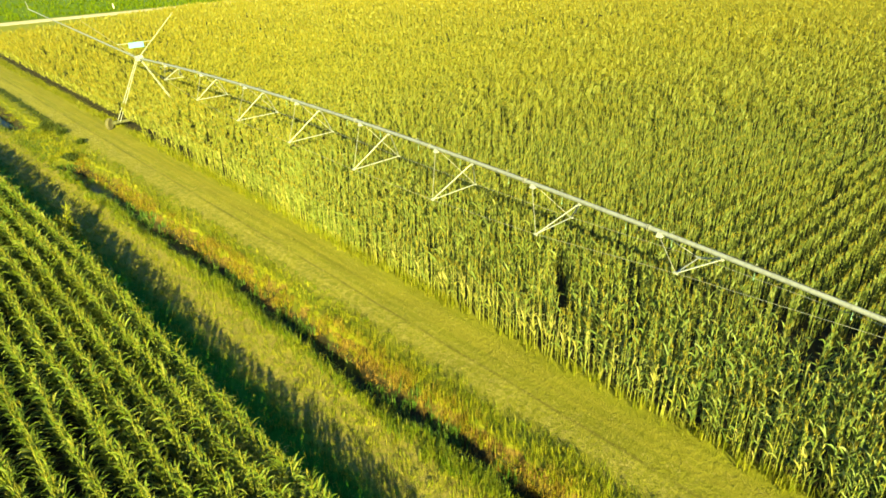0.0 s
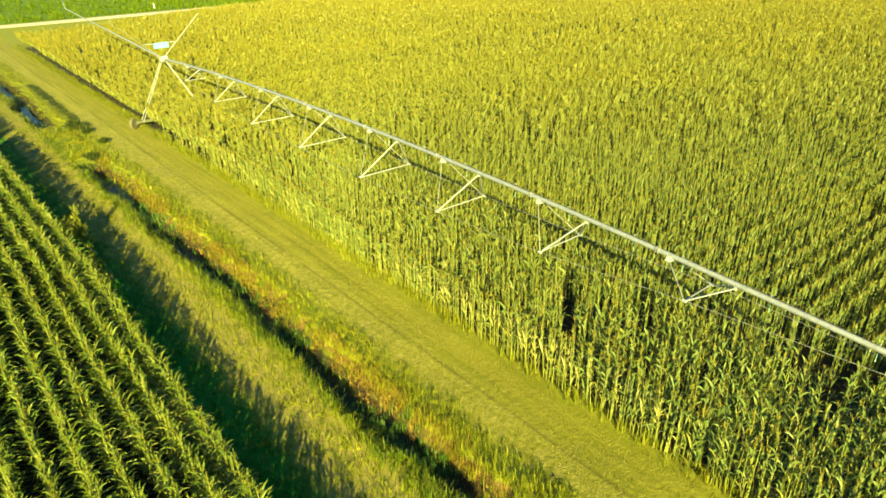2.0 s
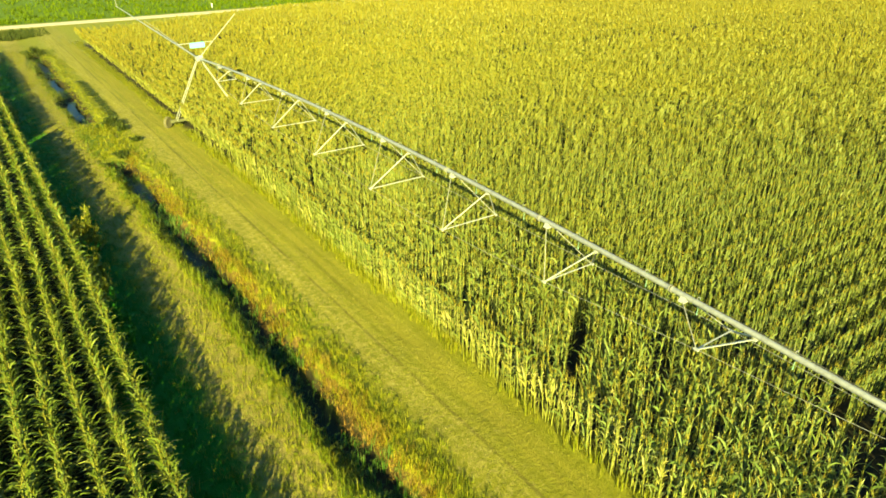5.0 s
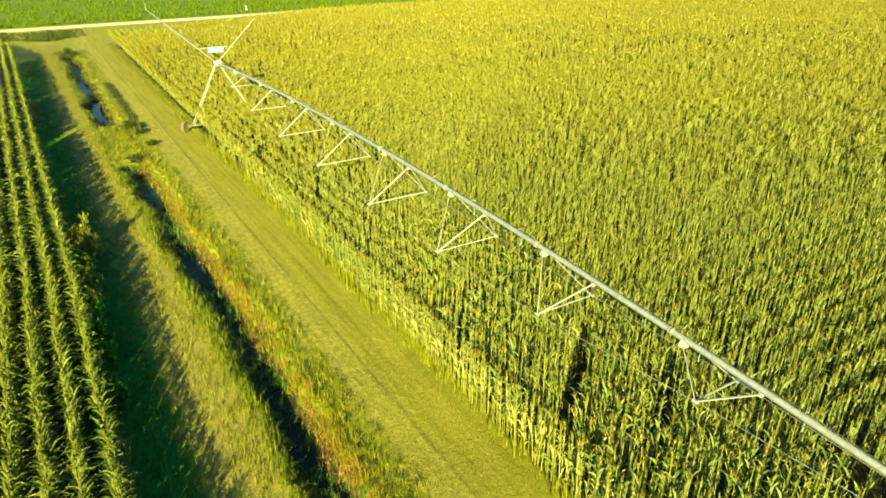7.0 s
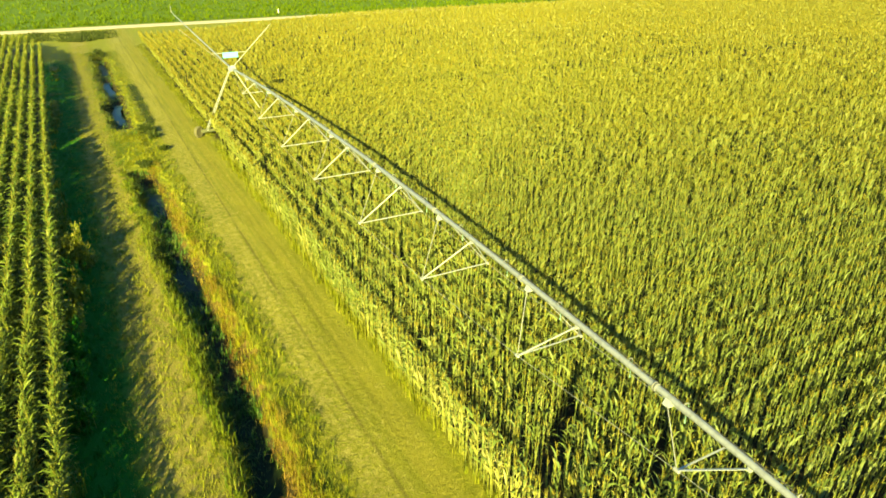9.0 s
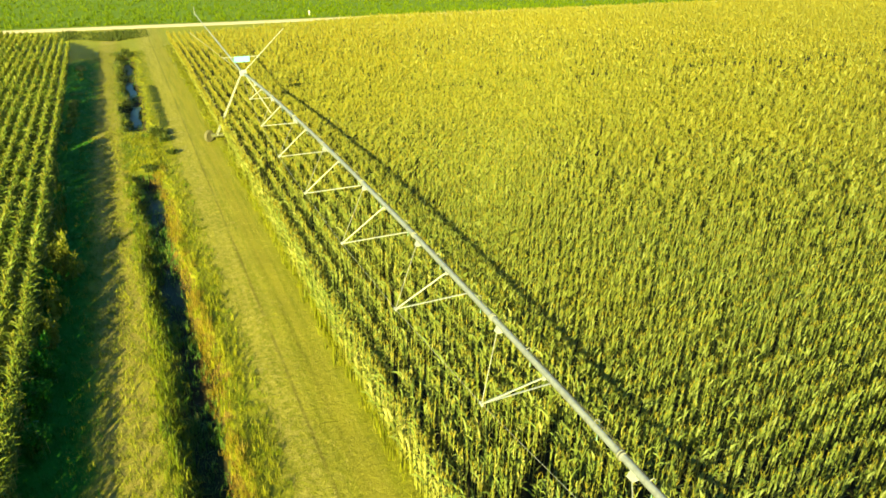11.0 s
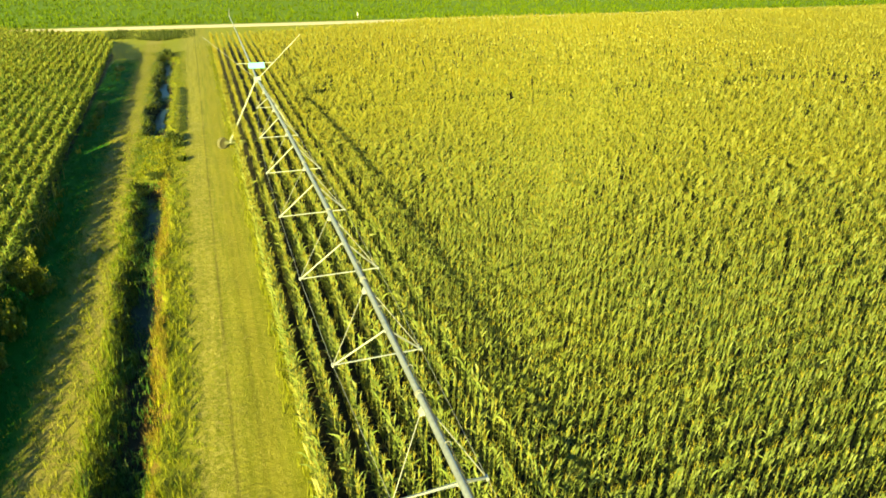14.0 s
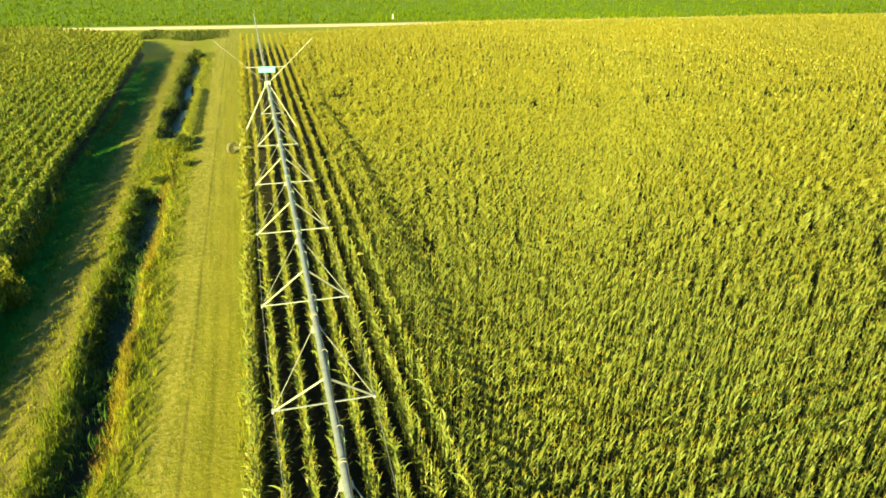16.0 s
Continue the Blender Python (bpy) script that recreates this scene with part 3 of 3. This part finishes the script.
        x, y = np.concatenate([x, RNG.uniform(xr[0], xr[1], back)]), np.concatenate([y, yr[0] - 14 * RNG.random(back) ** 1.4])
        n += back
    k = keep(x, y) > RNG.random(n)
    x, y = x[k], y[k]
    x = x + bend(y) * np.clip((14.5 - x) / 4.0, 0, 1)
    far = 1 + np.maximum(0, y - 25) / 45
    s = RNG.uniform(grow[0], grow[1], len(x))
    size = np.stack([s * far, s * (1 - 0.6 * ramp01(y, 28, 65))], -1)
    v, f, m = scatter(templates, x, y, height(x, y), size, RNG.uniform(0, 6.28, len(x)), RNG)
    return tagged(mesh_object(name, v, f, [mat], m), label, "grass", kind="stuff")


def ramp01(v, a, b):
    return np.clip((v - a) / (b - a), 0, 1)


off = lambda y: ditch_x(y) - bend(y)
turf("mown_grass", M_THATCH, blade_templates(RNG, 0.06, 0.009, 6, 1.0), 10000, (11.3, 15.2), (-6.0, 108.0),
     lambda x, y: 1.0 + 0 * x, "short mown yellow grass on the field lane")
turf("strip_grass", M_STRIP, blade_templates(RNG, 0.14, 0.009, 7, 1.1), 15000, (5.4, 9.3), (-6.0, 108.0),
     lambda x, y: ramp01(x, 5.4, 6.8), "short yellow-green grass strip between corn and ditch")
# Blades in the shade-tinted green, where the left corn's shadow lies.
turf("shade_green_grass", M_SHADE_GREEN, blade_templates(RNG, 0.16, 0.015, 6, 0.8), 9500, (3.6, 6.9), (-6.0, 95.0),
     lambda x, y: 1 - ramp01(x, 5.6, 6.9), "grass close beside the corn, coloured deep green for the shade there")
turf("rough_grass", M_GRASS, blade_templates(RNG, 0.25, 0.008, 7, 1.0, 2), 7000, (5.6, 9.1), (-4.0, 100.0),
     lambda x, y: 0.3 + 0.6 * ramp01(x, 6.8, 8.6), "uneven yellow-green grass beside the ditch", (0.5, 1.3))
turf("verge_grass", M_LUSH, blade_templates(RNG, 0.44, 0.01, 8, 0.75, 2), 4700, (8.2, 9.32), (-4.0, 100.0),
     lambda x, y: 0.2 + 0.8 * ramp01(x, 8.3, 8.75) * np.where(x > 9.1, 0.5 + 0.5 * np.sin(1.1 * y) * np.sin(2.9 * y + 1.0), 1.0), "tall green grass hanging over the ditch bank", (0.45, 1.25))
turf("dry_grass", M_RUST, blade_templates(RNG, 0.42, 0.009, 8, 0.7, 2), 4300, (10.15, 10.95), (-4.0, 46.0),
     lambda x, y: (1 - ramp01(x, 10.35, 10.85)) * np.clip(0.6 + 0.4 * np.sin(0.55 * y + 0.8) + 0.3 * np.sin(1.7 * y), 0.15, 1), "rust-tinged dry grass along the ditch bank", (0.4, 1.15), 1.6)
turf("bank_grass", M_GRASS, blade_templates(RNG, 0.36, 0.01, 8, 0.7, 2), 4400, (10.25, 11.6), (-4.0, 100.0),
     lambda x, y: 0.3 + 0.7 * (1 - ramp01(x, 10.5, 11.4)), "yellow-green uncut grass on the ditch bank", (0.4, 1.2))
turf("lane_edge_grass", M_LUSH, blade_templates(RNG, 0.22, 0.01, 7, 0.7, 2), 3200, (10.4, 11.8), (-4.0, 100.0),
     lambda x, y: 0.7 + 0 * x, "green uncut grass between lane and ditch", (0.4, 1.2))
turf("ditch_weeds", M_DITCH, blade_templates(RNG, 0.48, 0.012, 9, 0.8, 2), 4300, (9.0, 10.25), (-4.0, 99.0),
     lambda x, y: np.clip(0.55 + 0.5 * np.sin(0.8 * y) + 0.4 * np.sin(2.1 * y + 1), 0.12, 1) * np.where(y > 56, 0.55, 1.0) * np.where(x < 9.6, 1.0, 0.6), "dark green weeds growing in the wet ditch", (0.5, 1.2), 1.4)
turf("bank_stubble", M_CRUMB, blade_templates(RNG, 0.17, 0.018, 7, 1.0), 3000, (9.95, 10.5), (-4.0, 46.0),
     lambda x, y: np.clip(0.45 + 0.5 * np.sin(0.9 * y + 2.0) + 0.45 * np.sin(2.7 * y), 0.05, 1), "brown dead roots and stubble on the eroded ditch bank", (0.5, 1.4), 1.5)
turf("cut_straw", M_STRAW, blade_templates(RNG, 0.15, 0.008, 8, 1.5), 9000, (11.5, 14.2), (-6.0, 60.0),
     lambda x, y: (np.sin(5.2 * y + 3.0 * np.sin(3.4 * x)) * np.sin(2.6 * y - 5.0 * x + 1.0) + 0.35 * np.sin(11.0 * x + 3.0 * y) > 0.36) * np.where((x > 12.7) & (x < 12.95), 0.2, 1.0) * (0.25 + 0.75 * (1 - ramp01(x, 12.4, 13.6))), "pale cut straw lying in small heaps on the lane", (0.6, 1.3), 1.4)
turf("strip_thatch", M_STRAW, blade_templates(RNG, 0.12, 0.008, 6, 1.5), 6500, (6.5, 8.4), (-6.0, 60.0),
     lambda x, y: np.clip(0.45 + 0.6 * np.sin(2.1 * x + 0.9 * y) * np.sin(1.7 * y - x), 0.1, 1), "bleached cut grass lying on the strip by the ditch", (0.6, 1.3), 1.5)
# Tufts added to draw a dark line of shade between ditch and lane.
turf("shade_line_grass", M_BUSH, blade_templates(RNG, 0.34, 0.02, 7, 0.6, 2), 420, (11.35, 11.75), (57.0, 75.0),
     lambda x, y: 0.9 + 0 * x, "dark tufts added along a shaded line beside the ditch", (0.5, 1.1), 1.0)
turf("crossing_grass", M_GRASS, blade_templates(RNG, 0.5, 0.03, 7, 0.6, 2), 700, (9.0, 10.5), (46.5, 56.0),
     lambda x, y: 1.0 + 0 * x, "tall bright grass grown over the ditch crossing", (0.5, 1.1), 1.0)
# Weeds thickened in the sunlit colour to stand for the corn's lit face.
turf("field_edge_weeds", M_EDGE, blade_templates(RNG, 0.6, 0.014, 8, 0.5, 2), 3000, (14.6, 15.15), (-4.0, 104.0),
     lambda x, y: np.where(x > 14.8, 1.0, 0.3) * (np.abs(y - 50.2) > 1.0) * np.where(y < 13.5, 0.25, 1.0), "leafy weeds along the foot of the corn", (0.4, 1.2), 1.5)
turf("corn_foot_weeds", M_LUSH, blade_templates(RNG, 0.75, 0.02, 7, 0.55, 2), 1500, (4.35, 5.1), (4.0, 90.0),
     lambda x, y: np.clip(0.25 + 0.7 * np.sin(0.23 * y - 0.6) + 0.3 * np.sin(1.3 * y), 0.02, 1) * (1 - ramp01(x, 4.7, 5.1)), "dark green weeds at the foot of the corn rows", (0.4, 1.2), 1.2)


def weed_bush(cx, cy, wide, tall, count, spike, leaf=M_EDGE, label="tall leafy yellow-green weed standing out from the corn edge", group="weeds at the corn edge"):
    """A leafy weed: small leaves on upright stems within an uneven dome."""
    stems = int(count / 14)
    sx, sy = RNG.normal(0, wide * 0.45, stems), RNG.normal(0, wide * 0.6, stems)
    top = tall * np.clip(1 - 0.35 * (sx ** 2 + sy ** 2) / wide ** 2, 0.35, 1) * RNG.uniform(0.75, 1.1, stems)
    top[0] = tall * spike
    k = RNG.integers(0, stems, count)
    k[: count // 20] = 0
    u = RNG.random(count) ** 0.7
    x, y, z = cx + sx[k] * (0.6 + 0.6 * u) + RNG.normal(0, 0.05, count), cy + sy[k] * (0.6 + 0.6 * u) + RNG.normal(0, 0.05, count), u * top[k]
    s = RNG.uniform(0.6, 1.3, count)
    leaves = scatter(blade_templates(RNG, 0.2, 0.035, 3, 1.0), x, y, z, np.stack([s, s], -1), RNG.uniform(0, 6.28, count), RNG)
    lv, lf, lm = blade_templates(RNG, 1.0, 0.012, 1, 0.05)[0]
    canes = scatter([(lv, lf, lm + 1)], cx + sx * 0.6, cy + sy * 0.6, np.zeros(stems), np.stack([np.ones(stems), top], -1), RNG.uniform(0, 6.28, stems), RNG)
    v, f, m = joined([leaves, canes])
    return tagged(mesh_object("weed_bush", v, f, [leaf, M_STALK], m), label, "weed", group)


weed_bush(5.08, 30.7, 0.58, 1.7, 1100, 1.4)
weed_bush(5.1, 26.9, 0.3, 1.45, 260, 1.1)
weed_bush(4.95, 24.6, 0.32, 1.45, 300, 1.1)
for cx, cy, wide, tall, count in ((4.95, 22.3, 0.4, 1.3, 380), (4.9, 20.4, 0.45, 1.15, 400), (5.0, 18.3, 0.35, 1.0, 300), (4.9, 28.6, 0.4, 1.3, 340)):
    weed_bush(cx, cy, wide, tall, count, 1.15, M_SHADE_GREEN, "broad weed at the corn edge, shade put into its deep green")
for cx, cy, wide, tall, count in ((10.65, 54.4, 0.6, 0.75, 420), (10.9, 52.6, 0.35, 0.5, 200), (11.15, 48.9, 0.3, 0.35, 130), (9.1, 97.2, 0.7, 0.8, 420), (9.7, 95.6, 0.5, 0.6, 260), (9.5, 45.6, 0.45, 0.4, 200)):
    weed_bush(cx, cy, wide, tall, count, 1.0, M_BUSH, "low dark green bush beside the ditch", "bushes beside the ditch")


# far green crop beyond the gravel road
def far_crop():
    n = 15000
    x = RNG.uniform(-110, 260, n)
    y = road_y(x) + 4 + 100 * RNG.random(n) ** 1.5
    v, f, m = scatter(blade_templates(RNG, 0.75, 0.09, 6, 0.6), x, y, np.zeros(n), np.stack([RNG.uniform(0.8, 1.4, n), RNG.uniform(0.75, 1.1, n)], -1), RNG.uniform(0, 6.28, n), RNG)
    return tagged(mesh_object("green_crop", v, f, [M_FAR], m), "bright green young crop beyond the gravel road", "crop", kind="stuff")


far_crop()


def headland_weeds():
    n = 2200
    x = RNG.uniform(-6, 13, n)
    y = RNG.uniform(112.5, 122.5, n) + 1.4 * np.sin(0.6 * x)
    s = RNG.uniform(0.5, 1.3, n) * (0.75 + 0.35 * np.sin(0.9 * x + 1.2 * np.sin(0.31 * x)))
    v, f, m = scatter(blade_templates(RNG, 0.5, 0.05, 6, 0.7), x, y, np.zeros(n), np.stack([s, s], -1), RNG.uniform(0, 6.28, n), RNG)
    return tagged(mesh_object("roadside_weeds", v, f, [M_BUSH], m), "rough green weeds between lane and gravel road", "weeds", kind="stuff")


headland_weeds()


def marker_post(x, y):
    """A short white post with a slanted top, at the edge of the far crop."""
    bm = bmesh.new()
    ring = [[bm.verts.new((sx * w, sy * w, z + (0.06 * sy if k == 2 else 0))) for sx, sy in ((-1, -1), (1, -1), (1, 1), (-1, 1))] for k, (w, z) in enumerate(((0.07, -0.2), (0.07, 0.2), (0.06, 0.85)))]
    for a, b in zip(ring, ring[1:]):
        for i in range(4):
            bm.faces.new((a[i], a[(i + 1) % 4], b[(i + 1) % 4], b[i]))
    bm.faces.new(ring[-1])
    me = bpy.data.meshes.new("marker_post")
    bm.to_mesh(me)
    bm.free()
    me.materials.append(M_WHITE)
    ob = new("marker_post", me)
    ob.location = (x, y, 0)
    return tagged(ob, "short white marker post at the edge of the green crop", "post")


marker_post(43.6, 136.0)


# ---- the irrigation machine ----
def part(name, bm, mat, parent, label=""):
    me = bpy.data.meshes.new(name)
    bm.to_mesh(me)
    bm.free()
    for m in (mat if isinstance(mat, (list, tuple)) else [mat]):
        me.materials.append(m)
    ob = new(name, me)
    ob.parent = parent
    if label:
        tagged(ob, label)
    return ob


def tube(bm, pts, r, sides=10, smooth=True):
    """A round bar through the points."""
    pts = [Vector(p) for p in pts]
    rings = []
    for i, p in enumerate(pts):
        d = (pts[min(i + 1, len(pts) - 1)] - pts[max(i - 1, 0)]).normalized()
        u = d.cross(Vector((0, 0, 1)) if abs(d.z) < 0.9 else Vector((1, 0, 0))).normalized()
        w = d.cross(u)
        rr = r[i] if isinstance(r, (list, tuple)) else r
        rings.append([bm.verts.new(p + (u * math.cos(a) + w * math.sin(a)) * rr) for a in (2 * math.pi * k / sides for k in range(sides))])
    for a, b in zip(rings, rings[1:]):
        for k in range(sides):
            bm.faces.new((a[k], a[(k + 1) % sides], b[(k + 1) % sides], b[k])).smooth = smooth
    for ring in (rings[0][::-1], rings[-1]):
        bm.faces.new([bm.verts.new(v.co) for v in ring])
    return bm


def box(bm, centre, size, turn=None, bevel=0.0):
    m = Matrix.Translation(centre) @ (turn or Matrix.Identity(4)) @ Matrix.Diagonal((*size, 1))
    made = bmesh.ops.create_cube(bm, size=1.0, matrix=m)
    if bevel:
        bmesh.ops.bevel(bm, geom=list({e for v in made["verts"] for e in v.link_edges}), offset=bevel, segments=1, affect="EDGES")
    return bm


def angle_bar(bm, a, b, w=0.06, t=0.006):
    """A rolled steel angle from a to b."""
    a, b = Vector(a), Vector(b)
    d = (b - a).normalized()
    u = d.cross(Vector((0, 0, 1)) if abs(d.z) < 0.95 else Vector((1, 0, 0))).normalized()
    n = d.cross(u)
    prof = [(0, 0), (w, 0), (w, t), (t, t), (t, w), (0, w)]
    ends = [[bm.verts.new(p + u * (i - w / 3) + n * (j - w / 3)) for i, j in prof] for p in (a, b)]
    for k in range(6):
        bm.faces.new((ends[0][k], ends[0][(k + 1) % 6], ends[1][(k + 1) % 6], ends[1][k]))
    for e in ends:
        bm.faces.new(e)
    return bm


PIPE_X, TOWER_FAR, TOWER_NEAR = 17.0, 50.4, -3.2


def pipe_z(y):
    return 5.69 - (0.00119 if y < 27 else 0.00102) * (y - 27.0) ** 2 if y <= TOWER_FAR else pipe_z(TOWER_FAR) + 0.05 * (y - TOWER_FAR)


def pipe_at(y):
    return Vector((PIPE_X - 0.006 * max(0, y - TOWER_FAR), y, pipe_z(y)))


machine = new("irrigation_pivot")
machine.location = (PIPE_X, TOWER_FAR, 0)
tagged(machine, "galvanised steel centre-pivot irrigation span on wheeled towers above the corn", "irrigation machine")
bpy.context.view_layer.update()
HOME = machine.matrix_world.inverted()


def mpart(name, bm, mat, parent=None, label=""):
    """A part of the machine, given in world places."""
    bmesh.ops.recalc_face_normals(bm, faces=bm.faces)
    bm.transform(HOME)
    return part(name, bm, mat, parent or machine, label)


STATIONS = [5.12, 10.42, 15.75, 21.1, 26.75, 32.45, 38.3, 44.1]
HALF = [0.74, 1.06, 1.27, 1.37, 1.37, 1.3, 1.05, 0.66]
DROP = [0.76, 1.33, 1.64, 1.75, 1.72, 1.64, 1.38, 0.85]
JOINTS = [TOWER_NEAR] + [s + 1.5 for s in STATIONS] + [TOWER_FAR]

# pipe, a section between each two joints
for a, b in zip(JOINTS, JOINTS[1:]):
    n = max(2, int((b - a) / 1.2))
    sec = mpart("pipe_section", tube(bmesh.new(), [pipe_at(a + 0.02 + (b - a - 0.04) * i / n) for i in range(n + 1)], 0.076, 14), M_PIPE)
    for y in (a + 0.035, b - 0.035):
        p = pipe_at(y)
        mpart("flange", tube(bmesh.new(), [p - Vector((0, 0.012, 0)), p + Vector((0, 0.012, 0))], 0.098, 14, False), M_STEEL_DULL, sec)
    y = a + 0.9
    while y < b - 0.5:
        p = pipe_at(y)
        neck = [p + Vector((dx, 0, dz)) for dx, dz in ((0, 0.07), (0, 0.1), (0.03, 0.13), (0.08, 0.135), (0.12, 0.11), (0.135, 0.07))]
        mpart("gooseneck", tube(bmesh.new(), neck, 0.01, 6), M_STEEL_DULL, sec)
        hose = [p + Vector((0.135, 0, 0.08)), p + Vector((0.15, 0.02, -0.15)), p + Vector((0.15, 0.03, -0.35)), p + Vector((0.15, 0.03, -0.45))]
        mpart("drop_hose", tube(bmesh.new(), hose, [0.007, 0.007, 0.007, 0.018], 6), M_HOSE, sec)
        y += 2.7

# control cable strapped along the pipe, a run between each two joints
for a, b in zip(JOINTS, JOINTS[1:]):
    run = [pipe_at(a + (b - a) * i / 6) + Vector((0.085 + 0.02 * math.sin(2.1 * i), 0, 0.05 + 0.012 * math.sin(1.3 * i + a))) for i in range(7)]
    mpart("control_cable", tube(bmesh.new(), run, 0.013, 6), M_RUBBER)

# trusses under the pipe
tips = []
for y, half, drop in zip(STATIONS, HALF, DROP):
    z = pipe_z(y) - drop
    left, right = Vector((PIPE_X - half, y, z)), Vector((PIPE_X + half, y, z))
    tips.append((left, right))
    bar = mpart("truss_crossbar", angle_bar(bmesh.new(), left, right, 0.045), M_STEEL)
    for tip, side in ((left, -1), (right, 1)):
        for dy in (-1.05, 1.05):
            foot = pipe_at(y + dy) + Vector(((0.1 if dy > 0 else 0.05) * side, 0, -0.09))
            mpart("brace", angle_bar(bmesh.new(), tip, foot, 0.05 if dy < 0 else 0.02), M_STEEL if dy < 0 else M_STEEL_DULL, bar)
        mpart("tip_plate", box(bmesh.new(), tip, (0.07, 0.16, 0.07), bevel=0.012), M_STEEL, bar)
    for dy, k in ((-1.05, 0.4), (1.05, 0.85)):
        p = pipe_at(y + dy)
        bm = bmesh.new()
        # a folded saddle plate, wider at its foot
        ring = [bm.verts.new(p + Vector(q)) for q in ((-0.17 * k, -0.11 * k, -0.15), (0.17 * k, -0.11 * k, -0.15), (0.17 * k, 0.11 * k, -0.15), (-0.17 * k, 0.11 * k, -0.15),
                                                       (-0.088 * k, -0.1 * k, 0.0), (0.088 * k, -0.1 * k, 0.0), (0.088 * k, 0.1 * k, 0.0), (-0.088 * k, 0.1 * k, 0.0))]
        for q in ((0, 1, 2, 3), (4, 5, 6, 7), (0, 1, 5, 4), (1, 2, 6, 5), (2, 3, 7, 6), (3, 0, 4, 7)):
            bm.faces.new([ring[i] for i in q])
        mpart("saddle_plate", bm, M_STEEL, bar)

# tension rods from tower to tower through the truss tips
for side in (0, 1):
    dx = -0.12 if side == 0 else 0.12
    chain = [pipe_at(TOWER_NEAR + 0.3) + Vector((dx, 0, -0.1))] + [t[side] for t in tips] + [pipe_at(TOWER_FAR - 0.3) + Vector((dx, 0, -0.1))]
    for a, b in zip(chain, chain[1:]):
        mpart("truss_rod", tube(bmesh.new(), [a, b], 0.007, 6), M_STEEL_DULL)


def tower(y0, sign):
    """Four legs, a base beam along the way of travel and a wheel at each end."""
    top = pipe_at(y0)
    for side in (-1, 1):
        for dy in (-0.45, 0.45):
            mpart("leg", angle_bar(bmesh.new(), top + Vector((0.12 * side, dy * 0.35, -0.05)), (PIPE_X + 2.42 * side, y0 + dy * 0.55, 0.72), 0.038, 0.006), M_STEEL)
        mpart("leg_tie", angle_bar(bmesh.new(), (PIPE_X + 1.19 * side, y0 - 0.22, 3.0), (PIPE_X + 1.19 * side, y0 + 0.22, 3.0), 0.05), M_STEEL)
    mpart("base_beam", box(bmesh.new(), (PIPE_X, y0, 0.68), (5.2, 0.16, 0.2), bevel=0.02), M_DARK)
    for side in (-1, 1):
        c = Vector((PIPE_X + 2.95 * side, y0 + 0.7, 0.47))
        turn = Matrix.Translation(c) @ pose(0, 0, 0, 0, 0, 42)
        bm = bmesh.new()
        # tyre: a lathed ring round its axle, with stepped lugs
        prof = [(0.2, -0.1), (0.37, -0.13), (0.44, -0.1), (0.47, 0.0), (0.44, 0.1), (0.37, 0.13), (0.2, 0.1)]
        rings = []
        for k in range(28):
            a = 2 * math.pi * k / 28
            lug = 0.025 if k % 2 else 0.0
            rings.append([bm.verts.new(turn @ Vector(((r - (lug if r > 0.43 else 0)) * math.cos(a), o, (r - (lug if r > 0.43 else 0)) * math.sin(a)))) for r, o in prof])
        for a, b in zip(rings, rings[1:] + rings[:1]):
            for j in range(6):
                bm.faces.new((a[j], a[j + 1], b[j + 1], b[j]))
            bm.faces.new((a[6], a[0], b[0], b[6]))
        wheel = mpart("wheel", bm, M_TYRE, None, "dusty black rubber tractor tyre")
        bm = tube(bmesh.new(), [turn @ Vector((0, o, 0)) for o in (-0.1, -0.06, 0.02, 0.1)], [0.21, 0.18, 0.1, 0.21], 20)
        mpart("rim", bm, M_TYRE, wheel)
        mpart("gearbox", box(bmesh.new(), c + Vector((-0.3 * side, -0.28, 0.1)), (0.26, 0.24, 0.26), bevel=0.03), M_DARK)
    mpart("tower_head", box(bmesh.new(), top + Vector((0, 0, -0.02)), (0.42, 0.5, 0.34), bevel=0.04), M_STEEL)
    mpart("tower_box", box(bmesh.new(), top + Vector((0.05, -0.42, 0.12)), (0.34, 0.24, 0.3), bevel=0.03), M_STEEL)


tower(TOWER_FAR, 1)
tower(TOWER_NEAR, -1)

# overhang beyond the last tower
boom_end = 79.0
boom = mpart("overhang_pipe", tube(bmesh.new(), [pipe_at(TOWER_FAR + 0.1 + (boom_end - TOWER_FAR) * i / 14) for i in range(15)], [0.07] * 8 + [0.052] * 7, 12), M_PIPE)
mpart("end_gun", tube(bmesh.new(), [pipe_at(boom_end), pipe_at(boom_end) + Vector((0, 0.1, 0.35)), pipe_at(boom_end) + Vector((0.1, 0.9, 0.7))], [0.05, 0.045, 0.02], 8), M_STEEL_DULL, boom)
hub = pipe_at(TOWER_FAR)
for side in (-1, 1):
    mpart("mast_arm", tube(bmesh.new(), [hub + Vector((0.12 * side, 0, 0.1)), hub + Vector((3.3 * side, 0.1, 3.0))], 0.024 if side > 0 else 0.016, 8), M_STEEL if side > 0 else M_STEEL_DULL)
mpart("mast_spreader", tube(bmesh.new(), [(PIPE_X - 1.3, TOWER_FAR, 6.28), (PIPE_X + 1.3, TOWER_FAR, 6.28)], 0.025, 8), M_STEEL)
board = mpart("board", box(bmesh.new(), (PIPE_X + 0.05, TOWER_FAR - 0.05, 6.12), (1.12, 0.05, 0.4), bevel=0.015), M_PANEL, None, "pale blue rectangular board")
